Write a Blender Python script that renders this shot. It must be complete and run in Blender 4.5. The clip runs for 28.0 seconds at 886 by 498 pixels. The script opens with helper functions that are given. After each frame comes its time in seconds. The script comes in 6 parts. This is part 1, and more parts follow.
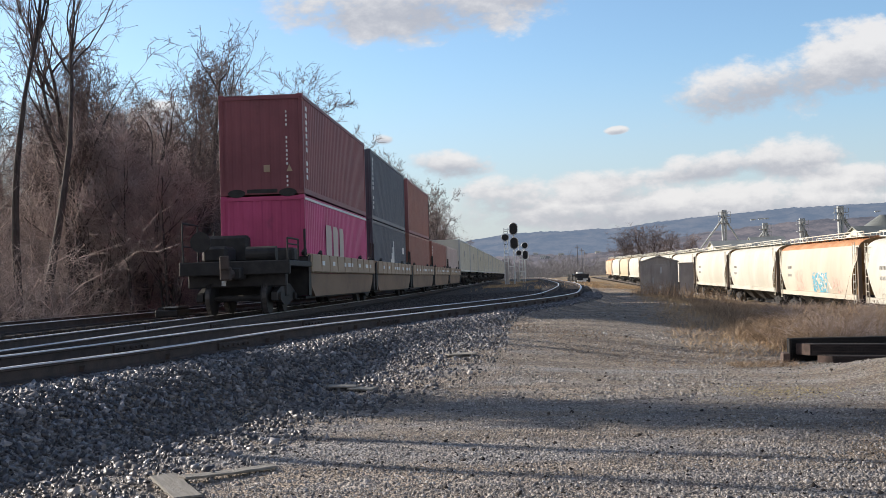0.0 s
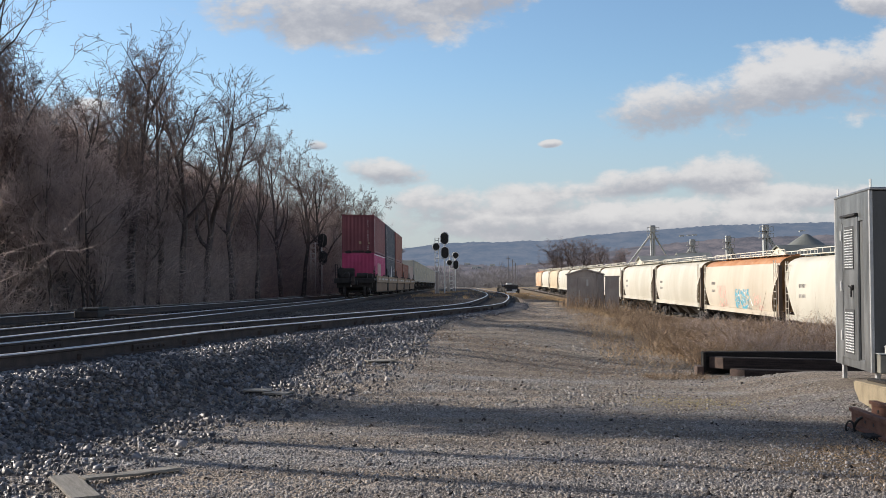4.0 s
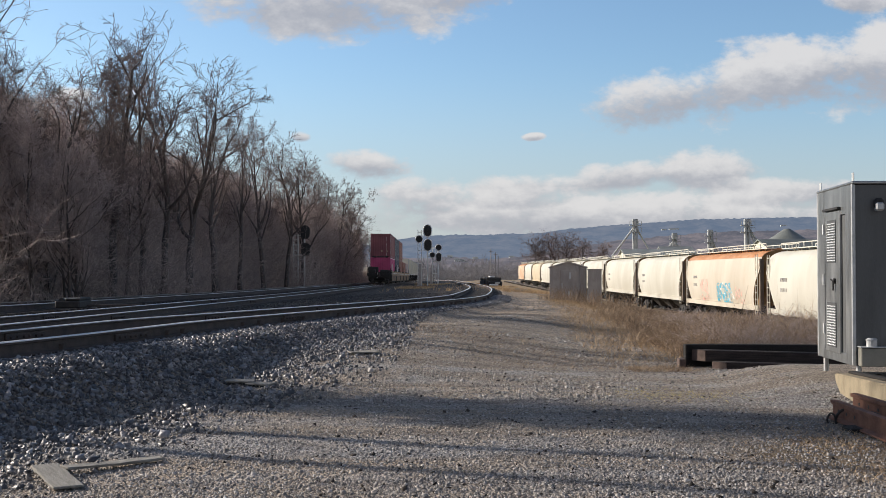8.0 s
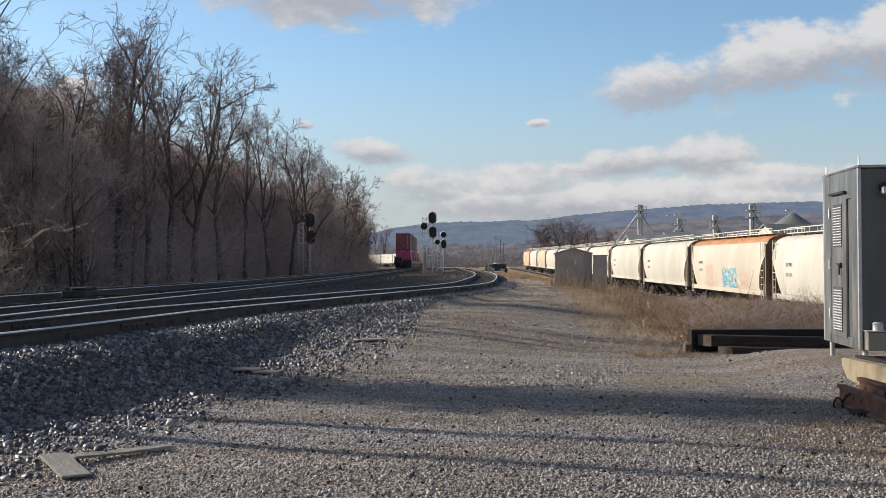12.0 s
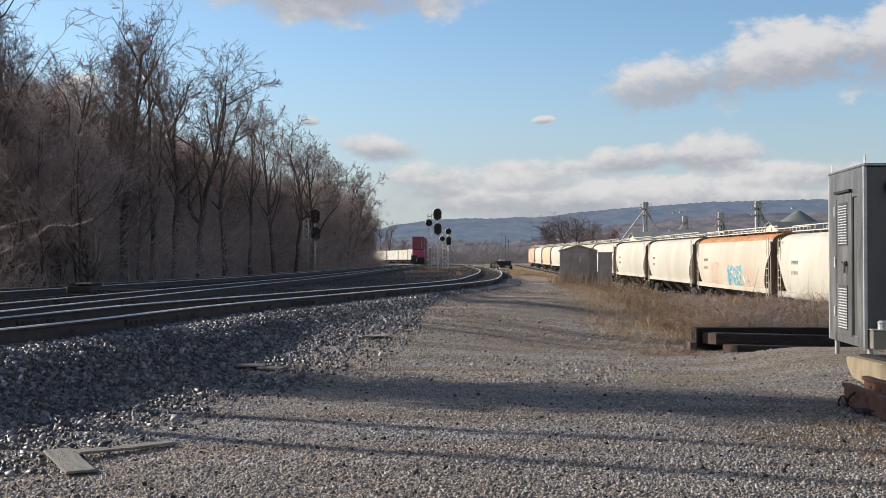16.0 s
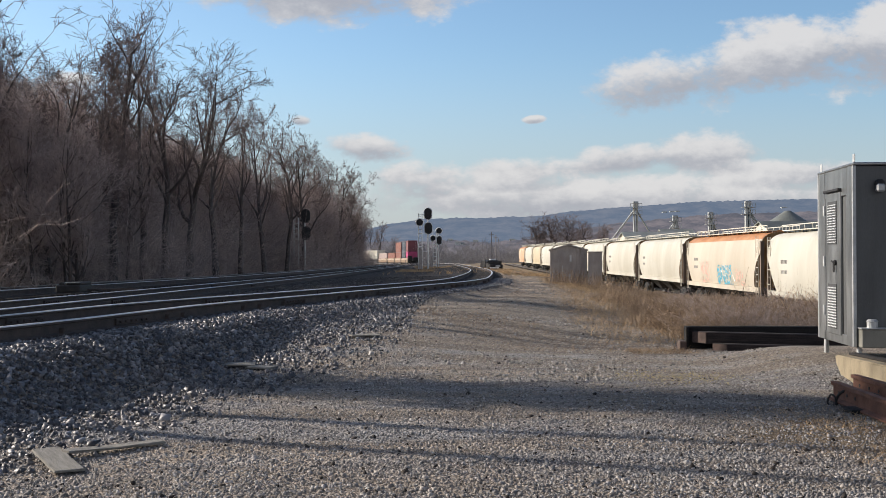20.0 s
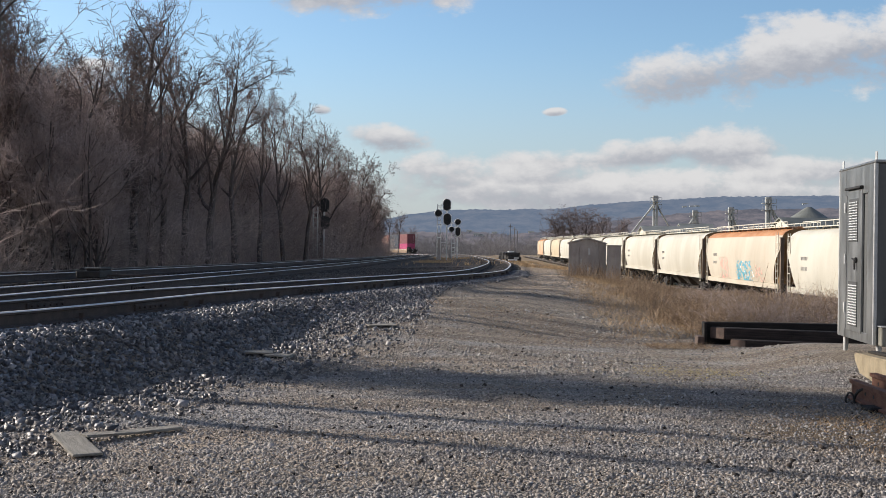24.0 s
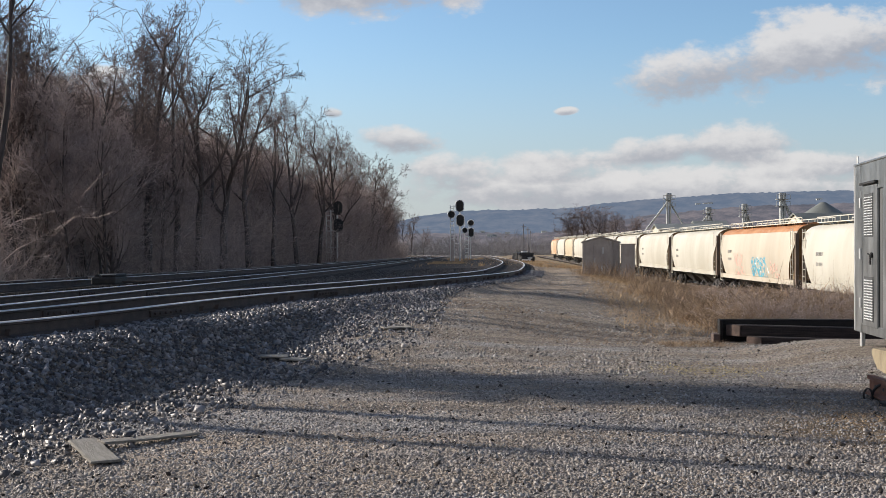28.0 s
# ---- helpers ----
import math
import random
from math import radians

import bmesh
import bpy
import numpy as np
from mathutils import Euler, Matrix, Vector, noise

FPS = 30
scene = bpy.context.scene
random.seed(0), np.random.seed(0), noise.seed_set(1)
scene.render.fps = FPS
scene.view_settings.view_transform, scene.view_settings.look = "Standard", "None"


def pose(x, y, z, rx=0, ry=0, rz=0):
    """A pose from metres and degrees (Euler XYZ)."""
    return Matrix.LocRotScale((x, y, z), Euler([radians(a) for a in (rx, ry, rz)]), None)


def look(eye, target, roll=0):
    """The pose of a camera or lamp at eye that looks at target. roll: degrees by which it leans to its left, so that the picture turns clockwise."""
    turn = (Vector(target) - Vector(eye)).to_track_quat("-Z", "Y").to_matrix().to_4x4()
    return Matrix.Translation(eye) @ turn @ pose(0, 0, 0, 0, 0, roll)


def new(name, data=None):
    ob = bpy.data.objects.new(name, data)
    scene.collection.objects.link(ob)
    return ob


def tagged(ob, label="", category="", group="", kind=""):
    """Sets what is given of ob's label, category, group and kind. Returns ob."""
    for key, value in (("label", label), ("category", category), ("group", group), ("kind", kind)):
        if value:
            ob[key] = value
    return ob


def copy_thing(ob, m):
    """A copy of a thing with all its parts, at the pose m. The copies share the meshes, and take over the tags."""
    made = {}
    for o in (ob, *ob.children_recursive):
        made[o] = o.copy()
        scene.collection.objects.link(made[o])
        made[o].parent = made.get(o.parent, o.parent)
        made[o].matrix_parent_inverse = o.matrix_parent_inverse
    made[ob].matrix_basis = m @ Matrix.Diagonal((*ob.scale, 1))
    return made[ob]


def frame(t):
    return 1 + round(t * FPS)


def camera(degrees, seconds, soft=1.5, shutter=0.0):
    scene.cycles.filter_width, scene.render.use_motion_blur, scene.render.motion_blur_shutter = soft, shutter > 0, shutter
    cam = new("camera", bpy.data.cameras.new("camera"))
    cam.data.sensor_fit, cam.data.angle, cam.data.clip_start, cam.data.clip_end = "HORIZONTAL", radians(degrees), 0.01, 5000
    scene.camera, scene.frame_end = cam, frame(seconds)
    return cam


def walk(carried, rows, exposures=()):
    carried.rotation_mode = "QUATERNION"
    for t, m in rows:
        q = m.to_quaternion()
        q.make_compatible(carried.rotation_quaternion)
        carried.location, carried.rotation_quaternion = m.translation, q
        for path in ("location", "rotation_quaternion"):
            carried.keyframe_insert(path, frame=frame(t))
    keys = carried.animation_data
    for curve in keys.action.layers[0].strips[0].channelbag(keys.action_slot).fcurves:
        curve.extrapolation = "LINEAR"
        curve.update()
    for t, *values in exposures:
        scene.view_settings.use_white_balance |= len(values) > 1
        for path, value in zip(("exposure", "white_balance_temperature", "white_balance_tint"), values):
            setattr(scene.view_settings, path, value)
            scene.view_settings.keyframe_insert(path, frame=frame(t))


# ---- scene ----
cam = camera(43.2, 28.0, soft=0.5)
EXPOSURE, SKY = 0.32, 0.047
PATH = [
    (0, (-0.135, 0.009, 1.543), (-0.288, 2.003, 1.586), -1.7),
    (0.5, (-0.136, -0.027, 1.532), (-0.28, 1.968, 1.572), -0.9),
    (1, (-0.166, -0.04, 1.517), (-0.288, 1.956, 1.559), -0.5),
    (1.5, (-0.149, -0.083, 1.521), (-0.252, 1.914, 1.564), -0.2),
    (2, (0.005, -0.039, 1.515), (-0.035, 1.96, 1.571), 1.0),
    (2.5, (0.108, 0.024, 1.506), (0.076, 2.023, 1.568), 1.0),
    (3, (0.087, 0.014, 1.505), (0.066, 2.013, 1.566), 0.3),
    (3.5, (0.03, -0.018, 1.511), (0.007, 1.982, 1.566), -0.1),
    (5.5, (0.026, -0.024, 1.517), (-0.025, 1.974, 1.585), -0.6),
    (6, (0.015, -0.015, 1.514), (-0.002, 1.984, 1.585), -0.3),
    (6.5, (0.011, -0.02, 1.507), (0.002, 1.979, 1.582), -0.0),
    (7, (0.01, -0.013, 1.503), (0.003, 1.986, 1.567), -0.2),
    (7.5, (0.013, -0.013, 1.506), (0.009, 1.986, 1.555), -0.1),
    (8, (0.01, -0.013, 1.5), (0.009, 1.986, 1.543), -0.0),
    (8.5, (0.007, -0.005, 1.499), (0.012, 1.995, 1.531), -0.0),
    (9, (0.008, -0.002, 1.499), (0.015, 1.998, 1.527), 0.2),
    (9.5, (0.006, -0.001, 1.501), (0.014, 1.999, 1.526), 0.1),
    (10, (0.007, -0.006, 1.496), (0.013, 1.994, 1.523), 0.1),
    (10.5, (0.008, -0.005, 1.501), (0.012, 1.994, 1.527), -0.2),
    (11, (0.009, -0.013, 1.501), (0.007, 1.987, 1.526), -0.3),
    (11.5, (0.007, -0.002, 1.499), (0.0, 1.998, 1.521), -0.1),
    (12, (0.007, -0.006, 1.499), (-0.003, 1.994, 1.519), -0.4),
    (12.5, (0.011, -0.003, 1.503), (-0.002, 1.997, 1.524), -0.4),
    (14.5, (0.008, -0.001, 1.497), (-0.007, 1.999, 1.51), -0.3),
    (15, (0.011, -0.001, 1.499), (0.007, 1.999, 1.513), -0.8),
    (15.5, (-0.002, 0.004, 1.495), (-0.02, 2.004, 1.507), -0.5),
    (16, (0.011, -0.003, 1.503), (-0.008, 1.997, 1.517), -0.2),
    (16.5, (0.017, -0.008, 1.504), (0.003, 1.992, 1.523), -0.3),
    (17, (0.015, -0.008, 1.5), (0.005, 1.992, 1.522), -0.2),
    (17.5, (0.017, -0.003, 1.498), (0.012, 1.997, 1.517), -0.4),
    (18, (0.014, 0.005, 1.495), (0.011, 2.005, 1.509), -0.4),
    (18.5, (0.011, 0.005, 1.496), (0.007, 2.005, 1.508), -0.3),
    (19, (0.016, 0.002, 1.497), (0.011, 2.002, 1.509), -0.3),
    (19.5, (0.011, 0.01, 1.496), (0.007, 2.01, 1.508), -0.2),
    (20, (0.015, 0.005, 1.496), (0.013, 2.005, 1.509), -0.2),
    (20.5, (0.016, 0.003, 1.499), (0.015, 2.003, 1.511), -0.2),
    (22.5, (0.013, 0.002, 1.498), (0.015, 2.002, 1.515), -0.2),
    (23, (0.008, 0.007, 1.496), (0.005, 2.007, 1.509), -0.1),
    (23.5, (0.018, -0.009, 1.495), (-0.021, 1.991, 1.507), 0.3),
    (24, (0.013, 0.0, 1.497), (-0.022, 2.0, 1.494), 0.7),
    (24.5, (0.015, -0.012, 1.497), (-0.024, 1.987, 1.512), 0.2),
    (25, (0.013, -0.001, 1.494), (-0.029, 1.999, 1.485), -0.0),
    (25.5, (0.018, 0.002, 1.498), (-0.024, 2.002, 1.487), 0.0),
    (26, (0.019, -0.007, 1.497), (-0.025, 1.993, 1.486), -0.1),
    (26.5, (0.016, -0.008, 1.5), (-0.033, 1.991, 1.49), -0.1),
    (27, (0.015, -0.011, 1.501), (-0.035, 1.988, 1.493), -0.1),
    (27.5, (0.017, -0.01, 1.501), (-0.035, 1.989, 1.497), -0.1),
    (28, (0.011, 0.004, 1.502), (-0.048, 2.003, 1.501), -0.2),
]
walk(cam, [(t, look(eye, target, roll)) for t, eye, target, roll in PATH], [(t, EXPOSURE + e, 6440.0, 11.0) for t, e in ((0.0, 0.25), (1.5, 0.17), (3.0, 0.05), (6.0, 0.02), (28.0, 0.02))])

# ---- light ----
SUN_AZ, SUN_EL = -66.0, 23.5        # degrees clockwise from +y, and above the horizon
sun = new("sun", bpy.data.lights.new("sun", "SUN"))
sun.data.energy, sun.data.angle, sun.data.color = 5.0, radians(0.55), (1.0, 0.9, 0.76)
sd = Vector((math.sin(radians(SUN_AZ)) * math.cos(radians(SUN_EL)), math.cos(radians(SUN_AZ)) * math.cos(radians(SUN_EL)), math.sin(radians(SUN_EL))))
sun.matrix_basis = look(sd * 100, (0, 0, 0))


class Nodes:
    """Short hand for node trees."""

    def __init__(self, tree):
        self.t = tree
        tree.nodes.clear()

    def n(self, kind, ins=()):
        node = self.t.nodes.new(kind)
        return self.wire(node, ins)

    def wire(self, node, ins):
        for k, v in dict(ins).items():
            if isinstance(v, bpy.types.NodeSocket):
                self.t.links.new(v, node.inputs[k])
            else:
                node.inputs[k].default_value = v
        return node

    def m(self, op, a, b=0.0, c=0.0):
        node = self.t.nodes.new("ShaderNodeMath")
        node.operation = op
        return self.wire(node, {0: a, 1: b, 2: c}).outputs[0]

    def mix(self, f, a, b, blend="MIX"):
        node = self.t.nodes.new("ShaderNodeMix")
        node.data_type, node.blend_type = "RGBA", blend
        return self.wire(node, {0: f, 6: a, 7: b}).outputs[2]

    def noise(self, vec, scale, detail=4.0, rough=0.55):
        return self.n("ShaderNodeTexNoise", {"Vector": vec, "Scale": scale, "Detail": detail, "Roughness": rough}).outputs[0]

    def step(self, v, lo, hi):
        node = self.t.nodes.new("ShaderNodeMapRange")
        node.interpolation_type = "SMOOTHSTEP"
        return self.wire(node, {0: v, 1: lo, 2: hi}).outputs[0]


# clouds of the sky: direction x/y, z/y, half sizes, tilt
CLOUDS = [
    (-0.100, 0.250, 0.160, 0.047, 0.00), (0.02, 0.262, 0.07, 0.03, 0.0), (0.188, 0.155, 0.078, 0.033, 0.20), (0.300, 0.178, 0.130, 0.042, 0.20),
    (0.41, 0.19, 0.11, 0.05, 0.10), (0.375, 0.246, 0.040, 0.016, 0.0), (0.081, 0.122, 0.012, 0.0045, 0.1), (-0.066, 0.097, 0.048, 0.016, -0.05),
    (-0.02, 0.070, 0.055, 0.020, 0.0), (0.07, 0.074, 0.075, 0.018, 0.05), (0.155, 0.086, 0.060, 0.017, 0.1), (0.235, 0.092, 0.060, 0.023, 0.0),
    (0.32, 0.073, 0.12, 0.016, 0.0), (0.15, 0.052, 0.30, 0.026, 0.0), (-0.33, 0.155, 0.035, 0.02, 0.0), (-0.28, 0.16, 0.02, 0.014, 0.0),
    (-0.128, 0.122, 0.012, 0.006, 0.0), (-0.42, 0.12, 0.1, 0.03, 0.0), (0.62, 0.1, 0.12, 0.04, 0.0), (0.3, 0.42, 0.2, 0.05, 0.1), (-0.3, 0.47, 0.2, 0.05, 0.0),
]


def make_world():
    w = bpy.data.worlds.new("sky")
    scene.world = w
    w.use_nodes = True
    k = Nodes(w.node_tree)
    co = k.n("ShaderNodeTexCoord").outputs["Generated"]
    sep = k.n("ShaderNodeSeparateXYZ", {0: co}).outputs
    depth = k.m("MAXIMUM", k.m("ABSOLUTE", sep[1]), 0.05)
    u, v = k.m("DIVIDE", sep[0], depth), k.m("DIVIDE", sep[2], depth)
    vec = k.n("ShaderNodeCombineXYZ", {0: u, 1: k.m("MULTIPLY", v, 1.7), 2: sep[1]}).outputs[0]
    big, fine = k.noise(vec, 15.0, 6.0, 0.62), k.noise(vec, 55.0, 5.0, 0.6)
    wob = k.m("ADD", k.m("MULTIPLY", k.m("SUBTRACT", big, 0.5), 2.3), k.m("MULTIPLY", k.m("SUBTRACT", fine, 0.5), 0.9))
    best, high = None, None
    for cu, cv, du, dv, tilt in CLOUDS:
        a, b = k.m("SUBTRACT", u, cu), k.m("SUBTRACT", v, cv)
        b = k.m("SUBTRACT", b, k.m("MULTIPLY", a, tilt))
        hh = k.m("DIVIDE", b, dv)
        e = k.m("SUBTRACT", 1.0, k.m("ADD", k.m("POWER", k.m("ABSOLUTE", k.m("DIVIDE", a, du)), 2.0), k.m("POWER", k.m("ABSOLUTE", hh), 2.0)))
        lit = k.m("MULTIPLY", k.m("MAXIMUM", e, 0.0), hh)
        best = e if best is None else k.m("SMOOTH_MAX", best, e, 0.3)
        high = lit if high is None else k.m("ADD", high, lit)
    # overhead the sky goes on, half clouded
    vault = k.noise(co, 2.6, 6.0, 0.6)
    wide = k.m("MULTIPLY", k.step(vault, 0.52, 0.72), k.step(sep[2], 0.30, 0.42))
    # unseen low clouds behind the eye, added to brighten faces turned to it
    wide = k.m("MAXIMUM", wide, k.m("MULTIPLY", k.step(vault, 0.34, 0.54), k.m("MULTIPLY", k.step(sep[1], 0.1, -0.2), k.step(sep[2], 0.75, 0.4))))
    dens = k.m("MAXIMUM", k.step(k.m("ADD", best, wob), 0.12, 0.84), wide)
    light = k.step(k.m("ADD", k.m("MULTIPLY", high, 0.9), k.m("ADD", k.m("MULTIPLY", k.m("SUBTRACT", fine, 0.5), 0.8), k.m("MULTIPLY", k.m("SUBTRACT", big, 0.5), 0.9))), -0.42, 0.42)
    sky = k.n("ShaderNodeTexSky")
    sky.sky_type, sky.sun_disc, sky.sun_elevation, sky.sun_rotation = "NISHITA", False, radians(SUN_EL), radians(SUN_AZ)
    sky.air_density, sky.dust_density, sky.ozone_density = 1.0, 0.7, 1.5
    base = k.mix(1.0, sky.outputs[0], (2.0, 2.32, 2.55, 1), "MULTIPLY")
    base = k.mix(k.m("MULTIPLY", k.step(sep[2], 0.26, 0.55), 0.42), base, k.mix(1.0, base, (0.25, 0.27, 0.32, 1), "MULTIPLY"))   # deeper blue overhead
    base = k.mix(k.m("MULTIPLY", k.step(v, 0.20, -0.02), 0.85), base, (8.1, 8.6, 9.5, 1))
    col = k.mix(light, (6.9, 7.1, 7.8, 1), (12.4, 12.2, 12.0, 1))
    col = k.mix(k.m("MULTIPLY", dens, 0.93), base, col)
    bg = k.n("ShaderNodeBackground", {"Color": col, "Strength": SKY})
    out = k.n("ShaderNodeOutputWorld")
    k.t.links.new(bg.outputs[0], out.inputs[0])


make_world()

# ---- materials ----


def surf(name, c1, c2, scale=4.0, rough=0.8, metal=0.0, bump=0.2, grain=60.0, stain=None, island=0.0, rand=0.0, stretch=(1, 1, 1), glow=None, spec=0.4):
    """Two-tone noise surface with fine grain, relief and an optional stain (colour, amount, scale)."""
    m = bpy.data.materials.new(name)
    m.use_nodes = True
    k = Nodes(m.node_tree)
    geo = k.n("ShaderNodeTexCoord").outputs["Object"]
    co = k.n("ShaderNodeMapping", {0: geo, 3: stretch}).outputs[0]
    n1, n2 = k.noise(co, scale), k.noise(co, grain, 3.0)
    f = k.step(k.m("ADD", k.m("MULTIPLY", n1, 0.75), k.m("MULTIPLY", n2, 0.25)), 0.32, 0.68)
    col = k.mix(f, (*c1, 1), (*c2, 1))
    if stain:
        sc, amount, size = stain
        col = k.mix(k.m("MULTIPLY", k.step(k.noise(co, size, 6.0, 0.7), 0.62 - amount * 0.25, 0.78), min(1.0, amount + 0.35)), col, (*sc, 1))
    if island:
        r = k.n("ShaderNodeNewGeometry").outputs["Random Per Island"]
        col = k.mix(1.0, col, k.n("ShaderNodeCombineColor", {0: k.m("MULTIPLY_ADD", r, island, 1 - island / 2), 1: k.m("MULTIPLY_ADD", r, island, 1 - island / 2), 2: k.m("MULTIPLY_ADD", r, island * 0.95, 1 - island / 2)}).outputs[0], "MULTIPLY")
    if rand:
        r = k.n("ShaderNodeObjectInfo").outputs["Random"]
        g = k.m("MULTIPLY_ADD", r, rand, 1 - rand / 2)
        col = k.mix(1.0, col, k.n("ShaderNodeCombineColor", {0: g, 1: g, 2: g}).outputs[0], "MULTIPLY")
    bs = k.n("ShaderNodeBsdfPrincipled", {"Base Color": col, "Metallic": metal, "Specular IOR Level": spec, "Roughness": k.m("MULTIPLY_ADD", n1, 0.25, rough - 0.125)})
    if bump:
        bp = k.n("ShaderNodeBump", {"Strength": bump, "Distance": 0.02, "Height": k.m("ADD", n2, k.m("MULTIPLY", n1, 0.5))})
        k.t.links.new(bp.outputs[0], bs.inputs["Normal"])
    # emission, used as haze over the far hills
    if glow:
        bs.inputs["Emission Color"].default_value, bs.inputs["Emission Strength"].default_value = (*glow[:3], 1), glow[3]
    out = k.n("ShaderNodeOutputMaterial")
    k.t.links.new(bs.outputs[0], out.inputs[0])
    return m


def pebble(name, dark, light, power, rough):
    """Broken stone: most pieces dark, a few pale, each of one tone with a rough face."""
    m = bpy.data.materials.new(name)
    m.use_nodes = True
    k = Nodes(m.node_tree)
    co = k.n("ShaderNodeTexCoord").outputs["Object"]
    r = k.n("ShaderNodeNewGeometry").outputs["Random Per Island"]
    tone = k.m("POWER", r, power)
    grain = k.noise(co, 90.0, 4.0)
    warm = k.step(k.noise(co, 0.9, 4.0), 0.42, 0.62)
    col = k.mix(tone, (*dark, 1), (*light, 1))
    col = k.mix(k.m("MULTIPLY", warm, 0.55), col, k.mix(1.0, col, (1.04, 0.95, 0.85, 1), "MULTIPLY"))
    col = k.mix(k.m("MULTIPLY", k.step(grain, 0.45, 0.7), 0.4), col, k.mix(1.0, col, (0.55, 0.55, 0.56, 1), "MULTIPLY"))
    bs = k.n("ShaderNodeBsdfPrincipled", {"Base Color": col, "Roughness": k.m("MULTIPLY_ADD", grain, 0.3, rough - 0.15), "Specular IOR Level": 0.45})
    bp = k.n("ShaderNodeBump", {"Strength": 0.35, "Distance": 0.01, "Height": grain})
    k.t.links.new(bp.outputs[0], bs.inputs["Normal"])
    k.t.links.new(bs.outputs[0], k.n("ShaderNodeOutputMaterial").inputs[0])
    return m


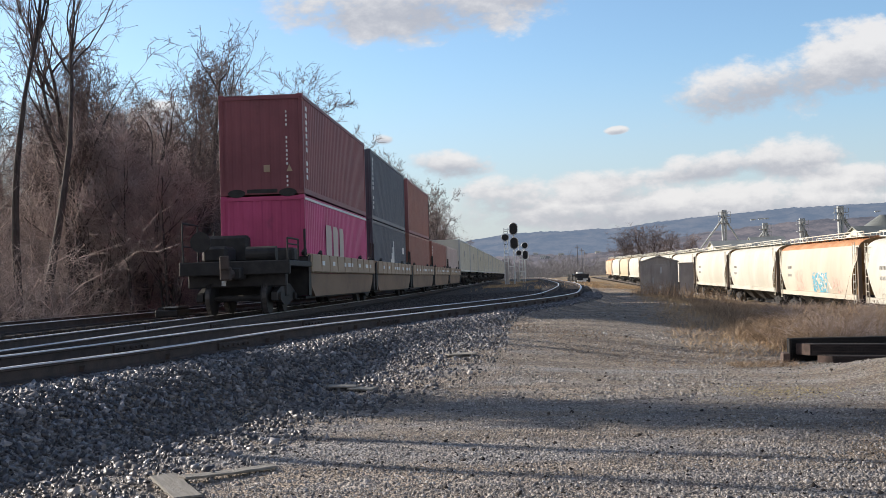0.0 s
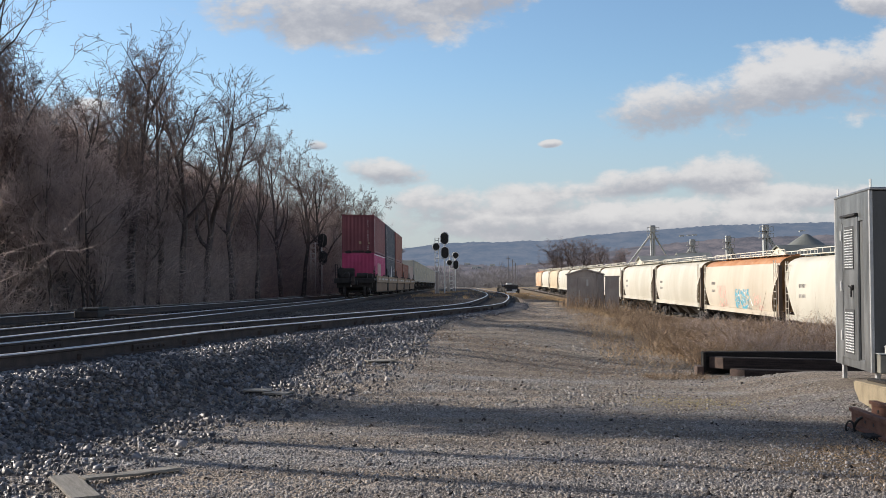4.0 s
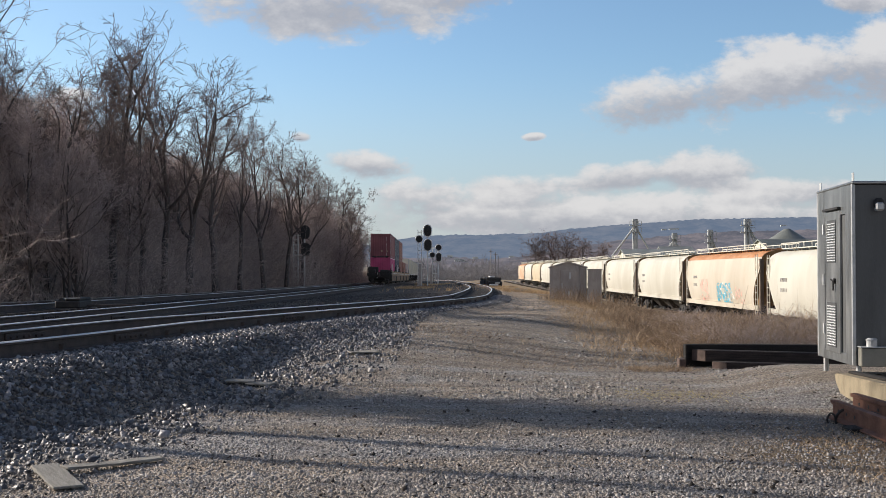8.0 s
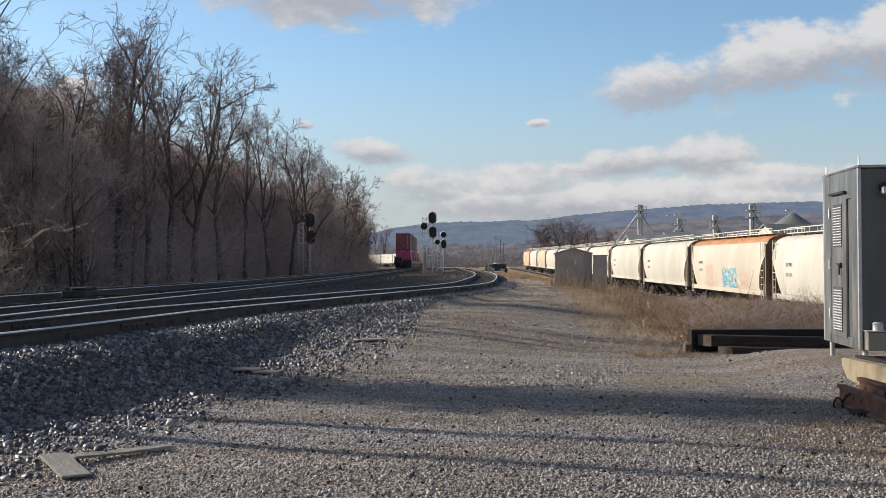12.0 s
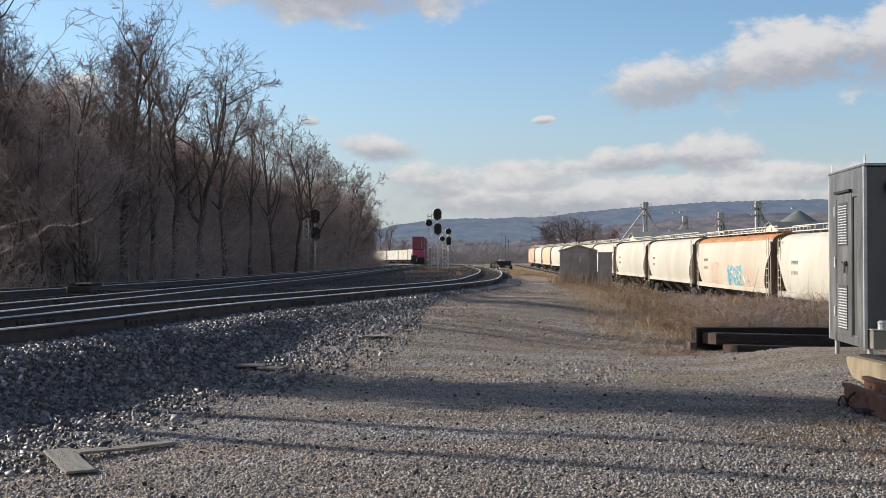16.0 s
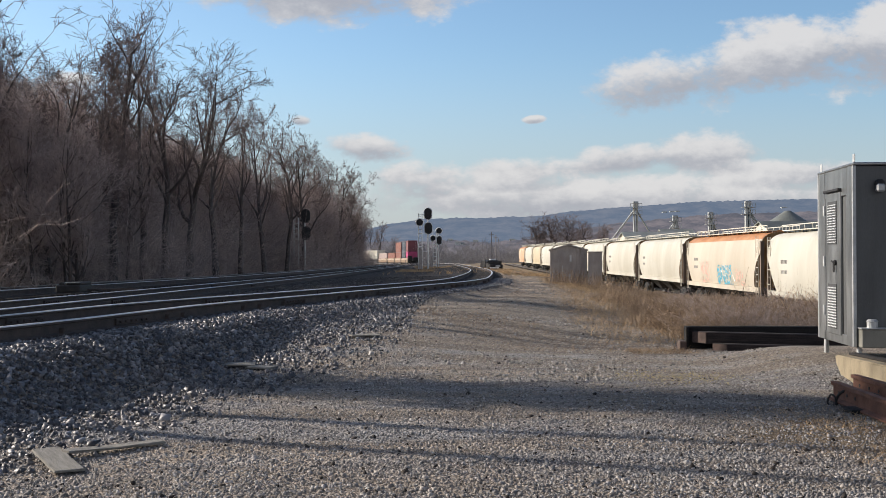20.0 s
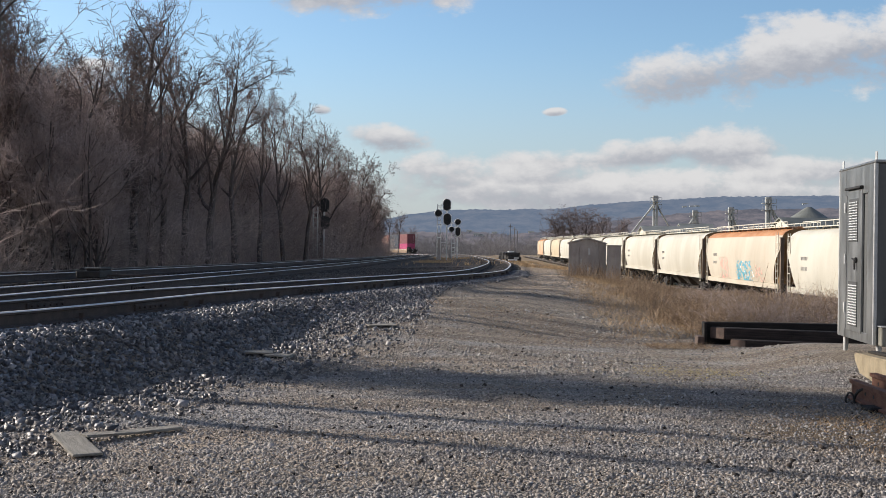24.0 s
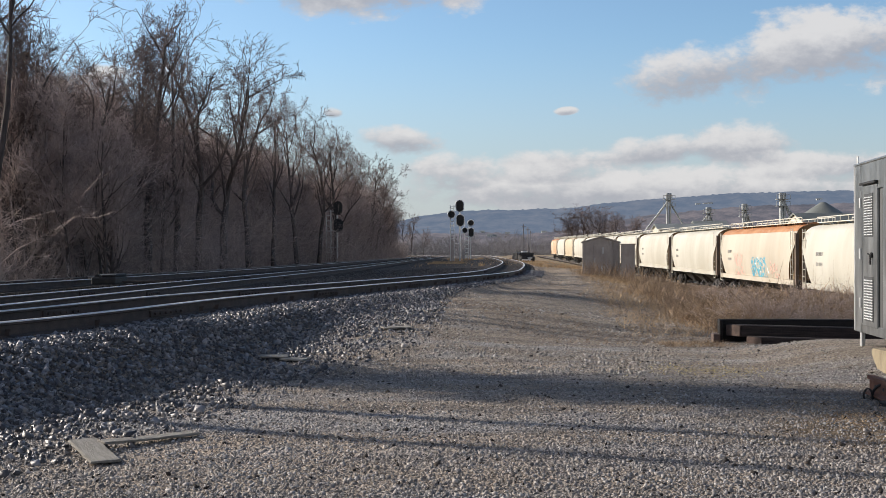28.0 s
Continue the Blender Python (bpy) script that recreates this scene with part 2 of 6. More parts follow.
M = dict(
    stone=pebble("ballast_stone", (0.045, 0.045, 0.053), (0.29, 0.287, 0.305), 2.2, 0.45),
    gravel=pebble("yard_gravel_stone", (0.140, 0.131, 0.127), (0.46, 0.435, 0.42), 1.4, 0.75),
    bedstone=pebble("grimy_track_stone", (0.028, 0.026, 0.026), (0.15, 0.14, 0.138), 2.2, 0.7),
    clod=pebble("dark_cinder_clod", (0.012, 0.010, 0.009), (0.07, 0.055, 0.045), 1.2, 0.85),
    tie=surf("creosoted_tie", (0.030, 0.025, 0.022), (0.075, 0.062, 0.052), 3, 0.9, bump=0.5, stretch=(1, 8, 8), rand=0.6),
    rust=surf("rail_rust", (0.048, 0.039, 0.037), (0.092, 0.071, 0.064), 5, 0.85, bump=0.3),
    # pale, barely metallic base stands in for sky reflected in polished heads
    railtop=surf("polished_rail_head", (0.58, 0.58, 0.60), (0.74, 0.74, 0.76), 3, 0.38, metal=0.2, bump=0.03, stretch=(1, 0.05, 1)),
    oldtop=surf("dull_rail_head", (0.26, 0.24, 0.22), (0.42, 0.40, 0.38), 3, 0.5, metal=0.4, bump=0.05, stretch=(1, 0.1, 1)),
    orange_rust=surf("orange_rust_steel", (0.125, 0.054, 0.036), (0.215, 0.105, 0.07), 6, 0.85, bump=0.4, stain=((0.08, 0.03, 0.02), 0.3, 9)),
    bark=surf("tree_bark", (0.055, 0.046, 0.045), (0.13, 0.108, 0.102), 5, 0.95, bump=0.6, stretch=(3, 3, 0.5), rand=0.4),
    twig=surf("bare_twig", (0.315, 0.252, 0.240), (0.54, 0.437, 0.41), 2, 0.95, bump=0.0, rand=0.45, island=0.5),
    # crown twigs darkened in colour, as backlit against the sky
    limb_twig=surf("dark_bare_twig", (0.12, 0.090, 0.088), (0.235, 0.18, 0.17), 2, 0.95, bump=0.0, rand=0.4, island=0.5),
    thicket=surf("thicket_twig", (0.285, 0.230, 0.220), (0.60, 0.495, 0.465), 1.2, 0.95, bump=0.0, rand=0.5, island=1.1),
    weed=surf("dry_weed", (0.175, 0.118, 0.082), (0.45, 0.33, 0.225), 1.5, 0.9, bump=0.0, island=0.9),
    moss=surf("yellow_green_moss", (0.36, 0.29, 0.13), (0.50, 0.41, 0.20), 3, 0.9, bump=0.0, island=0.6),
    straw=surf("pale_dry_grass", (0.42, 0.275, 0.15), (0.60, 0.43, 0.26), 2, 0.9, bump=0.0, island=0.7),
    black=surf("black_steel", (0.018, 0.018, 0.020), (0.042, 0.040, 0.040), 4, 0.65, bump=0.2, stain=((0.07, 0.055, 0.045), 0.25, 6), spec=0.35),
    silver=surf("silver_signal_paint", (0.62, 0.63, 0.62), (0.78, 0.79, 0.78), 3, 0.5, metal=0.1, bump=0.05),
    galv=surf("galvanised_steel", (0.42, 0.43, 0.44), (0.60, 0.61, 0.61), 5, 0.5, metal=0.5, bump=0.1),
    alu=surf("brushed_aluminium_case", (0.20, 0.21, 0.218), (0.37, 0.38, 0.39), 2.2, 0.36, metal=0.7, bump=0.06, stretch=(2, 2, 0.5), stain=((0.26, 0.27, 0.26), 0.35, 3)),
    # weathered aluminium, with the case's shaded side darkened into the colour
    alu_shade=surf("weathered_aluminium_panel", (0.080, 0.083, 0.086), (0.125, 0.129, 0.133), 1.6, 0.5, metal=0.3, bump=0.04, stretch=(2, 2, 0.3), stain=((0.15, 0.155, 0.16), 0.25, 2.5)),
    alu_dull=surf("dull_aluminium_box", (0.17, 0.165, 0.145), (0.25, 0.245, 0.215), 3, 0.55, metal=0.3, bump=0.05),
    shed=surf("grey_painted_steel_shed", (0.33, 0.295, 0.275), (0.46, 0.42, 0.39), 2.5, 0.7, bump=0.15, stain=((0.19, 0.155, 0.125), 0.45, 2.2), stretch=(1, 1, 0.4)),
    concrete=surf("stained_concrete", (0.21, 0.172, 0.115), (0.33, 0.275, 0.19), 4, 0.9, bump=0.4, stain=((0.20, 0.17, 0.12), 0.4, 7), stretch=(2, 2, 0.6)),
    board=surf("weathered_grey_board", (0.18, 0.165, 0.145), (0.30, 0.28, 0.25), 5, 0.9, bump=0.4, stretch=(1, 9, 9), stain=((0.2, 0.18, 0.15), 0.3, 9)),
    timber=surf("dark_old_timber", (0.024, 0.019, 0.018), (0.068, 0.051, 0.047), 4, 0.9, bump=0.6, stretch=(0.7, 9, 9)),
    sawn=surf("weathered_brown_end_grain", (0.065, 0.045, 0.039), (0.135, 0.094, 0.08), 9, 0.9, bump=0.4),
    timber_black=surf("black_creosoted_timber", (0.012, 0.010, 0.010), (0.03, 0.026, 0.024), 4, 0.85, bump=0.5, stretch=(0.7, 9, 9)),
    cream=surf("cream_car_paint", (0.46, 0.435, 0.37), (0.57, 0.55, 0.49), 0.5, 0.6, bump=0.05, stain=((0.40, 0.32, 0.22), 0.25, 1.6), stretch=(1, 1, 0.35)),
    cream2=surf("tan_faded_car_paint", (0.46, 0.41, 0.335), (0.56, 0.51, 0.43), 0.5, 0.65, bump=0.05, stain=((0.44, 0.31, 0.18), 0.25, 1.4), stretch=(1, 1, 0.3)),
    mixed=surf("orange_and_cream_worn_paint", (0.44, 0.22, 0.10), (0.60, 0.50, 0.38), 0.35, 0.65, bump=0.05, stain=((0.56, 0.50, 0.42), 0.5, 0.5)),
    tan=surf("dusty_tan_car_paint", (0.44, 0.36, 0.25), (0.55, 0.46, 0.33), 0.5, 0.65, bump=0.05, stain=((0.34, 0.26, 0.17), 0.25, 1.0)),
    ochre=surf("grimy_ochre_paint", (0.16, 0.09, 0.035), (0.36, 0.23, 0.11), 1.2, 0.8, bump=0.1, stain=((0.06, 0.045, 0.035), 0.35, 1.5)),
    post_brown=surf("grimy_brown_steel", (0.13, 0.10, 0.08), (0.24, 0.19, 0.15), 1.5, 0.8, bump=0.1, stretch=(1, 1, 0.4)),
    orange=surf("faded_orange_paint", (0.36, 0.14, 0.05), (0.52, 0.27, 0.13), 1.6, 0.7, bump=0.05, stain=((0.52, 0.42, 0.32), 0.45, 1.3)),
    rail_white=surf("pale_walkway_steel", (0.62, 0.59, 0.50), (0.74, 0.70, 0.62), 3, 0.6, bump=0.05),
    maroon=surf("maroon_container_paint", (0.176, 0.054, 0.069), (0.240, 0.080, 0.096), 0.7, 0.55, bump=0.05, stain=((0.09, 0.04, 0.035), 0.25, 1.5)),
    # lighter tone of the maroon above
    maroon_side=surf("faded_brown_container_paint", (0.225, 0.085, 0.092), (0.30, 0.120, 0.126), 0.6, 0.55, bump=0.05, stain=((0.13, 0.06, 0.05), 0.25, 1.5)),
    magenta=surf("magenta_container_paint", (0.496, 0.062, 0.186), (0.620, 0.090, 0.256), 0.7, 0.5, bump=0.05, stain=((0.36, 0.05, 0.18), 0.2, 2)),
    # magenta darkened for the shaded rear face; frame and roof share it
    magenta_shade=surf("dull_magenta_container_paint", (0.396, 0.053, 0.140), (0.511, 0.076, 0.198), 0.7, 0.55, bump=0.05, stain=((0.2, 0.04, 0.09), 0.25, 2)),
    navy=surf("blue_grey_container_paint", (0.060, 0.070, 0.098), (0.096, 0.108, 0.142), 0.7, 0.5, bump=0.05, stain=((0.09, 0.09, 0.10), 0.2, 1.4)),
    brown=surf("rust_brown_container_paint", (0.28, 0.118, 0.092), (0.36, 0.16, 0.128), 0.7, 0.55, bump=0.05, stain=((0.17, 0.07, 0.05), 0.25, 1.4)),
    pinkish=surf("faded_pinkish_grey_paint", (0.48, 0.38, 0.35), (0.58, 0.47, 0.44), 0.7, 0.55, bump=0.05),
    white=surf("dusty_white_trailer_skin", (0.605, 0.578, 0.491), (0.734, 0.707, 0.621), 0.6, 0.5, bump=0.04, stain=((0.48, 0.46, 0.40), 0.2, 1.0)),
    wellcar=surf("dusty_yellow_brown_car_steel", (0.36, 0.265, 0.185), (0.48, 0.36, 0.26), 1.0, 0.7, bump=0.1, stain=((0.17, 0.12, 0.08), 0.35, 1.5), stretch=(1, 0.5, 1)),
    wellcar_low=surf("brown_road_grime_steel", (0.20, 0.135, 0.092), (0.30, 0.205, 0.14), 1.0, 0.8, bump=0.1, stain=((0.12, 0.085, 0.06), 0.35, 1.5), stretch=(1, 0.5, 1)),
    wheel_steel=surf("grimy_wheel_steel", (0.05, 0.045, 0.042), (0.12, 0.11, 0.105), 4, 0.5, metal=0.4, bump=0.05),
    mark=surf("white_lettering_paint", (0.72, 0.72, 0.72), (0.82, 0.82, 0.82), 3, 0.6, bump=0.0),
    mark_grey=surf("faded_grey_stencil", (0.24, 0.23, 0.22), (0.36, 0.35, 0.33), 3, 0.6, bump=0.0),
    blue=surf("turquoise_spray_paint", (0.04, 0.30, 0.48), (0.10, 0.50, 0.66), 4, 0.5, bump=0.0),
    pink=surf("pink_spray_paint", (0.66, 0.36, 0.32), (0.72, 0.46, 0.38), 4, 0.6, bump=0.0),
    silo=surf("grey_green_metal_roof", (0.12, 0.13, 0.12), (0.19, 0.20, 0.19), 0.3, 0.6, bump=0.05),
    roof=surf("dark_metal_roof", (0.17, 0.18, 0.17), (0.26, 0.27, 0.26), 0.3, 0.6, bump=0.05),
    wall=surf("pale_metal_siding", (0.56, 0.53, 0.44), (0.66, 0.63, 0.54), 0.4, 0.7, bump=0.05),
    house=surf("white_house_siding", (0.62, 0.62, 0.60), (0.74, 0.74, 0.72), 0.4, 0.7, bump=0.0),
    grey_steel=surf("grey_tower_steel", (0.30, 0.31, 0.31), (0.45, 0.46, 0.46), 0.6, 0.6, metal=0.3, bump=0.05),
    # both hills: blue-grey emission stands in for the haze of distance
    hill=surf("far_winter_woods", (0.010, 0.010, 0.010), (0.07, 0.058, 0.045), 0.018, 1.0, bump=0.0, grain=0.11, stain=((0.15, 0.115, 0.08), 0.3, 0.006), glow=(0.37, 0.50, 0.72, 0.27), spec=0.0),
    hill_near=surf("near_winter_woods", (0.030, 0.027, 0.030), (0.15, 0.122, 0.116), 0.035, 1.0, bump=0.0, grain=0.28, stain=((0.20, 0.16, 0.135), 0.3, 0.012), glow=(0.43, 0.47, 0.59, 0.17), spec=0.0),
    # distance haze put into the colour: far wood turned pale and bluish
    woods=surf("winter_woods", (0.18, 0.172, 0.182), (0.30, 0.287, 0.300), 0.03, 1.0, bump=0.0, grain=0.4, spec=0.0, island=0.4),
    glassy=surf("dark_lens", (0.01, 0.01, 0.012), (0.02, 0.02, 0.025), 3, 0.15, bump=0.0, spec=0.6),
)


# ---- mesh helpers ----


def part(name, bm, material, parent=None, label="", smooth=False):
    """Links a bmesh as one mesh object, under a thing or a part where one is given."""
    me = bpy.data.meshes.new(name)
    bm.to_mesh(me)
    bm.free()
    me.materials.append(material)
    if smooth:
        me.polygons.foreach_set("use_smooth", [True] * len(me.polygons))
    ob = new(name, me)
    ob.parent = parent
    return tagged(ob, label)


def share(ob, m, parent=None):
    """A further piece on the mesh of ob."""
    o = new(ob.name.split(".")[0], ob.data)
    o.parent = parent or ob.parent
    o.matrix_basis = m
    return o


def thing(name, label, category, group="", kind="", at=None):
    e = new(name)
    e.empty_display_size = 0.3
    e.matrix_basis = at or Matrix.Identity(4)
    return tagged(e, label, category, group, kind)


def mesh_ob(name, verts, faces, material, parent=None, label="", smooth=False):
    me = bpy.data.meshes.new(name)
    me.from_pydata(verts, [], faces)
    me.materials.append(material)
    if smooth:
        me.polygons.foreach_set("use_smooth", [True] * len(me.polygons))
    ob = new(name, me)
    ob.parent = parent
    return tagged(ob, label)


def box(bm, x0, x1, y0, y1, z0, z1, bevel=0.0, m=None):
    r = bmesh.ops.create_cube(bm, size=1.0)
    vs = r["verts"]
    for v in vs:
        v.co = Vector((x0 + (v.co.x + 0.5) * (x1 - x0), y0 + (v.co.y + 0.5) * (y1 - y0), z0 + (v.co.z + 0.5) * (z1 - z0)))
        if m:
            v.co = m @ v.co
    if bevel:
        es = list({e for v in vs for e in v.link_edges})
        bmesh.ops.bevel(bm, geom=es, offset=bevel, segments=1, affect="EDGES")
    return bm


def rod(bm, a, b, r0, r1=None, seg=8):
    """A tapered bar from a to b."""
    a, b = Vector(a), Vector(b)
    r1 = r0 if r1 is None else r1
    d = b - a
    m = Matrix.Translation((a + b) / 2) @ d.to_track_quat("Z", "Y").to_matrix().to_4x4()
    bmesh.ops.create_cone(bm, cap_ends=True, segments=seg, radius1=r0, radius2=r1, depth=d.length, matrix=m)
    return bm


def prism(bm, outline, y0, y1, axis="y"):
    """An outline in two axes, drawn out along the third."""
    def p(a, b, t):
        return (a, t, b) if axis == "y" else (t, a, b) if axis == "x" else (a, b, t)
    va = [bm.verts.new(p(a, b, y0)) for a, b in outline]
    vb = [bm.verts.new(p(a, b, y1)) for a, b in outline]
    n = len(outline)
    bm.faces.new(va[::-1])
    bm.faces.new(vb)
    for i in range(n):
        bm.faces.new((va[i], va[(i + 1) % n], vb[(i + 1) % n], vb[i]))
    bmesh.ops.recalc_face_normals(bm, faces=bm.faces[:])
    return bm


def B():
    return bmesh.new()


def sweep(name, pts, section, material, parent=None, label="", smooth=False):
    """A section (across, up) swept along points (x, y, z) that run mostly along y."""
    verts, faces, k = [], [], len(section)
    for i, p in enumerate(pts):
        a, b = pts[max(i - 1, 0)], pts[min(i + 1, len(pts) - 1)]
        dx, dy = b[0] - a[0], b[1] - a[1]
        n = math.hypot(dx, dy)
        nx, ny = dy / n, -dx / n
        for s, u in section:
            verts.append((p[0] + nx * s, p[1] + ny * s, p[2] + u))
        if i:
            o = (i - 1) * k
            for j in range(k):
                faces.append((o + j, o + (j + 1) % k, o + k + (j + 1) % k, o + k + j))
    faces += [tuple(range(k))[::-1], tuple(range(len(verts) - k, len(verts)))]
    return mesh_ob(name, verts, faces, material, parent, label, smooth)


# ---- plan ----
MAIN_X, CURVE_Y, CURVE_R = -7.72, 277.0, 305.0


def main_z(y):
    """Height of the main line's rail heads."""
    y = max(-40.0, min(y, 420.0))
    return 0.80 - 0.0064 * min(y, 60.0) - 0.0040 * max(0.0, y - 60.0)


def main_at(s):
    """Centre of the main line s metres on, with its heading to the left in radians."""
    if s <= CURVE_Y:
        return MAIN_X, s, 0.0
    a = min((s - CURVE_Y) / CURVE_R, 1.2)
    over = s - CURVE_Y - a * CURVE_R
    return (MAIN_X - CURVE_R * (1 - math.cos(a)) - over * math.sin(a), CURVE_Y + CURVE_R * math.sin(a) + over * math.cos(a), a)


SID_D = 8.5                                     # the siding's line lies this far off the eye
SID_A = radians(13.3)


def siding_x(y):
    """Centre of the near track: a straight leg away from the main line, then parallel to it."""
    x = (-SID_D + math.sin(SID_A) * min(y, 34.0)) / math.cos(SID_A)
    if y <= 34:
        return x
    for y1, y2, a1, a2 in ((34, 46, 13.3, 3.5), (46, 110, 3.5, 0.0)):
        if y > y1:
            t = min(1.0, (y - y1) / (y2 - y1))
            x += (y2 - y1) * (math.tan(radians(a1)) * t + (math.tan(radians(a2)) - math.tan(radians(a1))) * t * t / 2)
    if y > CURVE_Y + 30:
        x -= CURVE_R - math.sqrt(max(CURVE_R ** 2 - (min(y, CURVE_Y + 230) - CURVE_Y - 30) ** 2, 1.0))
    return x


def siding_z(y):
    return 0.78 - 0.0045 * (min(y, 420.0) - 12) - 0.06 * max(0.0, min(1.0, (18.0 - y) / 4.5))


SECOND = 4.3                                     # the second main track lies this far beyond the first


HOP_X = 18.3                                     # centre of the hopper track


def hopper_z(y):
    return -1.62 + 0.0042 * (y - 75)


def smooth01(a, b, v):
    t = max(0.0, min(1.0, (v - a) / (b - a)))
    return t * t * (3 - 2 * t)


def ground(x, y):
    """Height of the ground."""
    n = noise.noise((x * 0.35, y * 0.35, 0.0)) * 0.035 + noise.noise((x * 0.06, y * 0.06, 3.0)) * 0.08
    z = n * (1.0 if y < 120 else 1.5)
    z -= 0.0035 * max(0.0, min(y, 400.0) - 20)
    # gravel mound and terrace by the equipment case
    mound = 0.60 * smooth01(3.5, 5.0, x) * smooth01(12.0, 13.2, y) * (1 - smooth01(16.0, 17.2, y))
    terrace = smooth01(4.66, 4.90, x) * smooth01(7.5, 8.5, y) * (1 - smooth01(12.6, 13.2, y))
    z += 0.30 * max(mound, terrace) * (1 - smooth01(8, 12, x))
    # falls away to the hopper track
    z -= (1.55 - 0.006 * (y - 60)) * smooth01(8.2, 13.8, x) * smooth01(17, 30, y) if y < 320 else 0.0
    # the bed of the near track: flat top, then a stone slope
    cx = siding_x(y)
    zs = siding_z(y) - 0.20
    d = (x - cx) * (math.cos(SID_A) if y < 50 else 1.0)
    if 4 < y < 400:
        z += 0.36 * smooth01(12, 21, y) * (1 - smooth01(3.0, 7.5, d)) * (1 - 0.5 * smooth01(50, 80, y))
        z = z + (zs - z) * (1 - smooth01(1.35, 2.8 - 0.5 * smooth01(12, 20, y), d)) if d > 0 else zs - 0.02
    if y <= 4:
        z = z + (zs - z) * (1 - smooth01(-5.5, -3.2, x))
    # main line's bed and the ditch and bank on its far side
    s = x - MAIN_X
    if y > CURVE_Y:
        yy = min(y, CURVE_Y + CURVE_R * 0.97)
        s = x - (MAIN_X - CURVE_R + math.sqrt(CURVE_R ** 2 - (yy - CURVE_Y) ** 2)) if y < CURVE_Y + CURVE_R * 0.9 else 10.0
    zm = main_z(y) - 0.21
    if s < 1.9:
        z = zm - 0.35 * smooth01(5.8, 7.0, -s)
        z += smooth01(6.8, 32.0, -s) * 7.5 * (1 - smooth01(180, 260, y))
    elif d < 0:
        z = zm + (z - zm) * smooth01(1.8, max(2.4, cx - MAIN_X - 1.6), s)
    if y > 450:
        z += (-3.0 - z) * smooth01(450, 600, y)
    return z


def span(a, b, n, power=1.0):
    return [a + (b - a) * (i / n) ** power for i in range(n + 1)]


def make_ground():
    xs = sorted(set(span(-3000, -60, 16, 0.5) + span(-60, -14, 26) + span(-14, 12, 150) + span(12, 60, 50) + span(60, 3000, 18, 2.0)))
    ys = sorted(set(span(-300, 0, 16) + span(0, 26, 120) + span(26, 80, 110) + span(80, 420, 120) + span(420, 4000, 24, 2.0)))
    verts = [(x, y, ground(x, y)) for y in ys for x in xs]
    w = len(xs)
    faces = [(j * w + i, j * w + i + 1, (j + 1) * w + i + 1, (j + 1) * w + i) for j in range(len(ys) - 1) for i in range(w - 1)]
    m = bpy.data.materials.new("gravel_and_earth")
    m.use_nodes = True
    k = Nodes(m.node_tree)
    co = k.n("ShaderNodeTexCoord").outputs["Object"]
    sep = k.n("ShaderNodeSeparateXYZ", {0: co}).outputs
    vor = k.n("ShaderNodeTexVoronoi", {"Vector": co, "Scale": 52.0})
    cell = k.n("ShaderNodeSeparateColor", {0: vor.outputs["Color"]}).outputs[0]
    big, mid, fine = k.noise(co, 0.22, 5), k.noise(co, 1.3, 5), k.noise(co, 30.0, 4)
    streak = k.noise(k.n("ShaderNodeMapping", {0: co, 3: (0.08, 0.9, 1.0)}).outputs[0], 1.0, 4)
    grey = k.mix(cell, (0.16, 0.154, 0.155, 1), (0.49, 0.47, 0.465, 1))
    brown = k.mix(cell, (0.15, 0.124, 0.103, 1), (0.47, 0.40, 0.335, 1))
    col = k.mix(k.step(k.m("ADD", k.m("ADD", k.m("MULTIPLY", streak, 0.6), k.m("MULTIPLY", mid, 0.4)), k.m("MULTIPLY", k.step(sep[1], 13.0, 26.0), 0.22)), 0.40, 0.56), grey, brown)
    lump = k.n("ShaderNodeSeparateColor", {0: k.n("ShaderNodeTexVoronoi", {"Vector": co, "Scale": 7.0}).outputs["Color"]}).outputs[0]
    col = k.mix(k.m("MULTIPLY", k.step(lump, 0.62, 0.95), k.m("MULTIPLY", k.step(sep[1], 14.0, 30.0), 0.55)), col, (0.10, 0.085, 0.07, 1))
    # darker blue-grey drifts, stretched across the yard
    drift = k.noise(k.n("ShaderNodeMapping", {0: co, 3: (0.16, 1.5, 1.0)}).outputs[0], 0.8, 5, 0.65)
    col = k.mix(k.m("MULTIPLY", k.step(drift, 0.46, 0.62), 0.62), col, k.mix(1.0, col, (0.46, 0.46, 0.49, 1), "MULTIPLY"))
    pale = k.noise(k.n("ShaderNodeMapping", {0: co, 1: (3.0, 7.0, 0.0), 3: (0.22, 1.1, 1.0)}).outputs[0], 0.9, 4, 0.6)
    col = k.mix(k.m("MULTIPLY", k.step(pale, 0.52, 0.70), 0.55), col, k.mix(1.0, col, (1.5, 1.42, 1.32, 1), "MULTIPLY"))
    # the yard road's colour turns paler further on, in patches
    road_pale = k.m("MULTIPLY", k.step(sep[1], 24.0, 42.0), k.step(mid, 0.30, 0.60))
    col = k.mix(road_pale, col, k.mix(1.0, col, (1.65, 1.55, 1.42, 1), "MULTIPLY"))
    # trodden earth and straw by the old rails
    near = k.n("ShaderNodeVectorMath", {0: k.n("ShaderNodeCombineXYZ", {0: sep[0], 1: sep[1]}).outputs[0], 1: (3.5, 8.9, 0.0)})
    near.operation = "DISTANCE"
    trod = k.step(k.m("ADD", near.outputs["Value"], k.m("MULTIPLY", k.m("SUBTRACT", mid, 0.5), 2.6)), 1.5, 0.7)
    col = k.mix(k.m("MULTIPLY", trod, 0.85), col, k.mix(fine, (0.09, 0.062, 0.04, 1), (0.27, 0.20, 0.13, 1)))
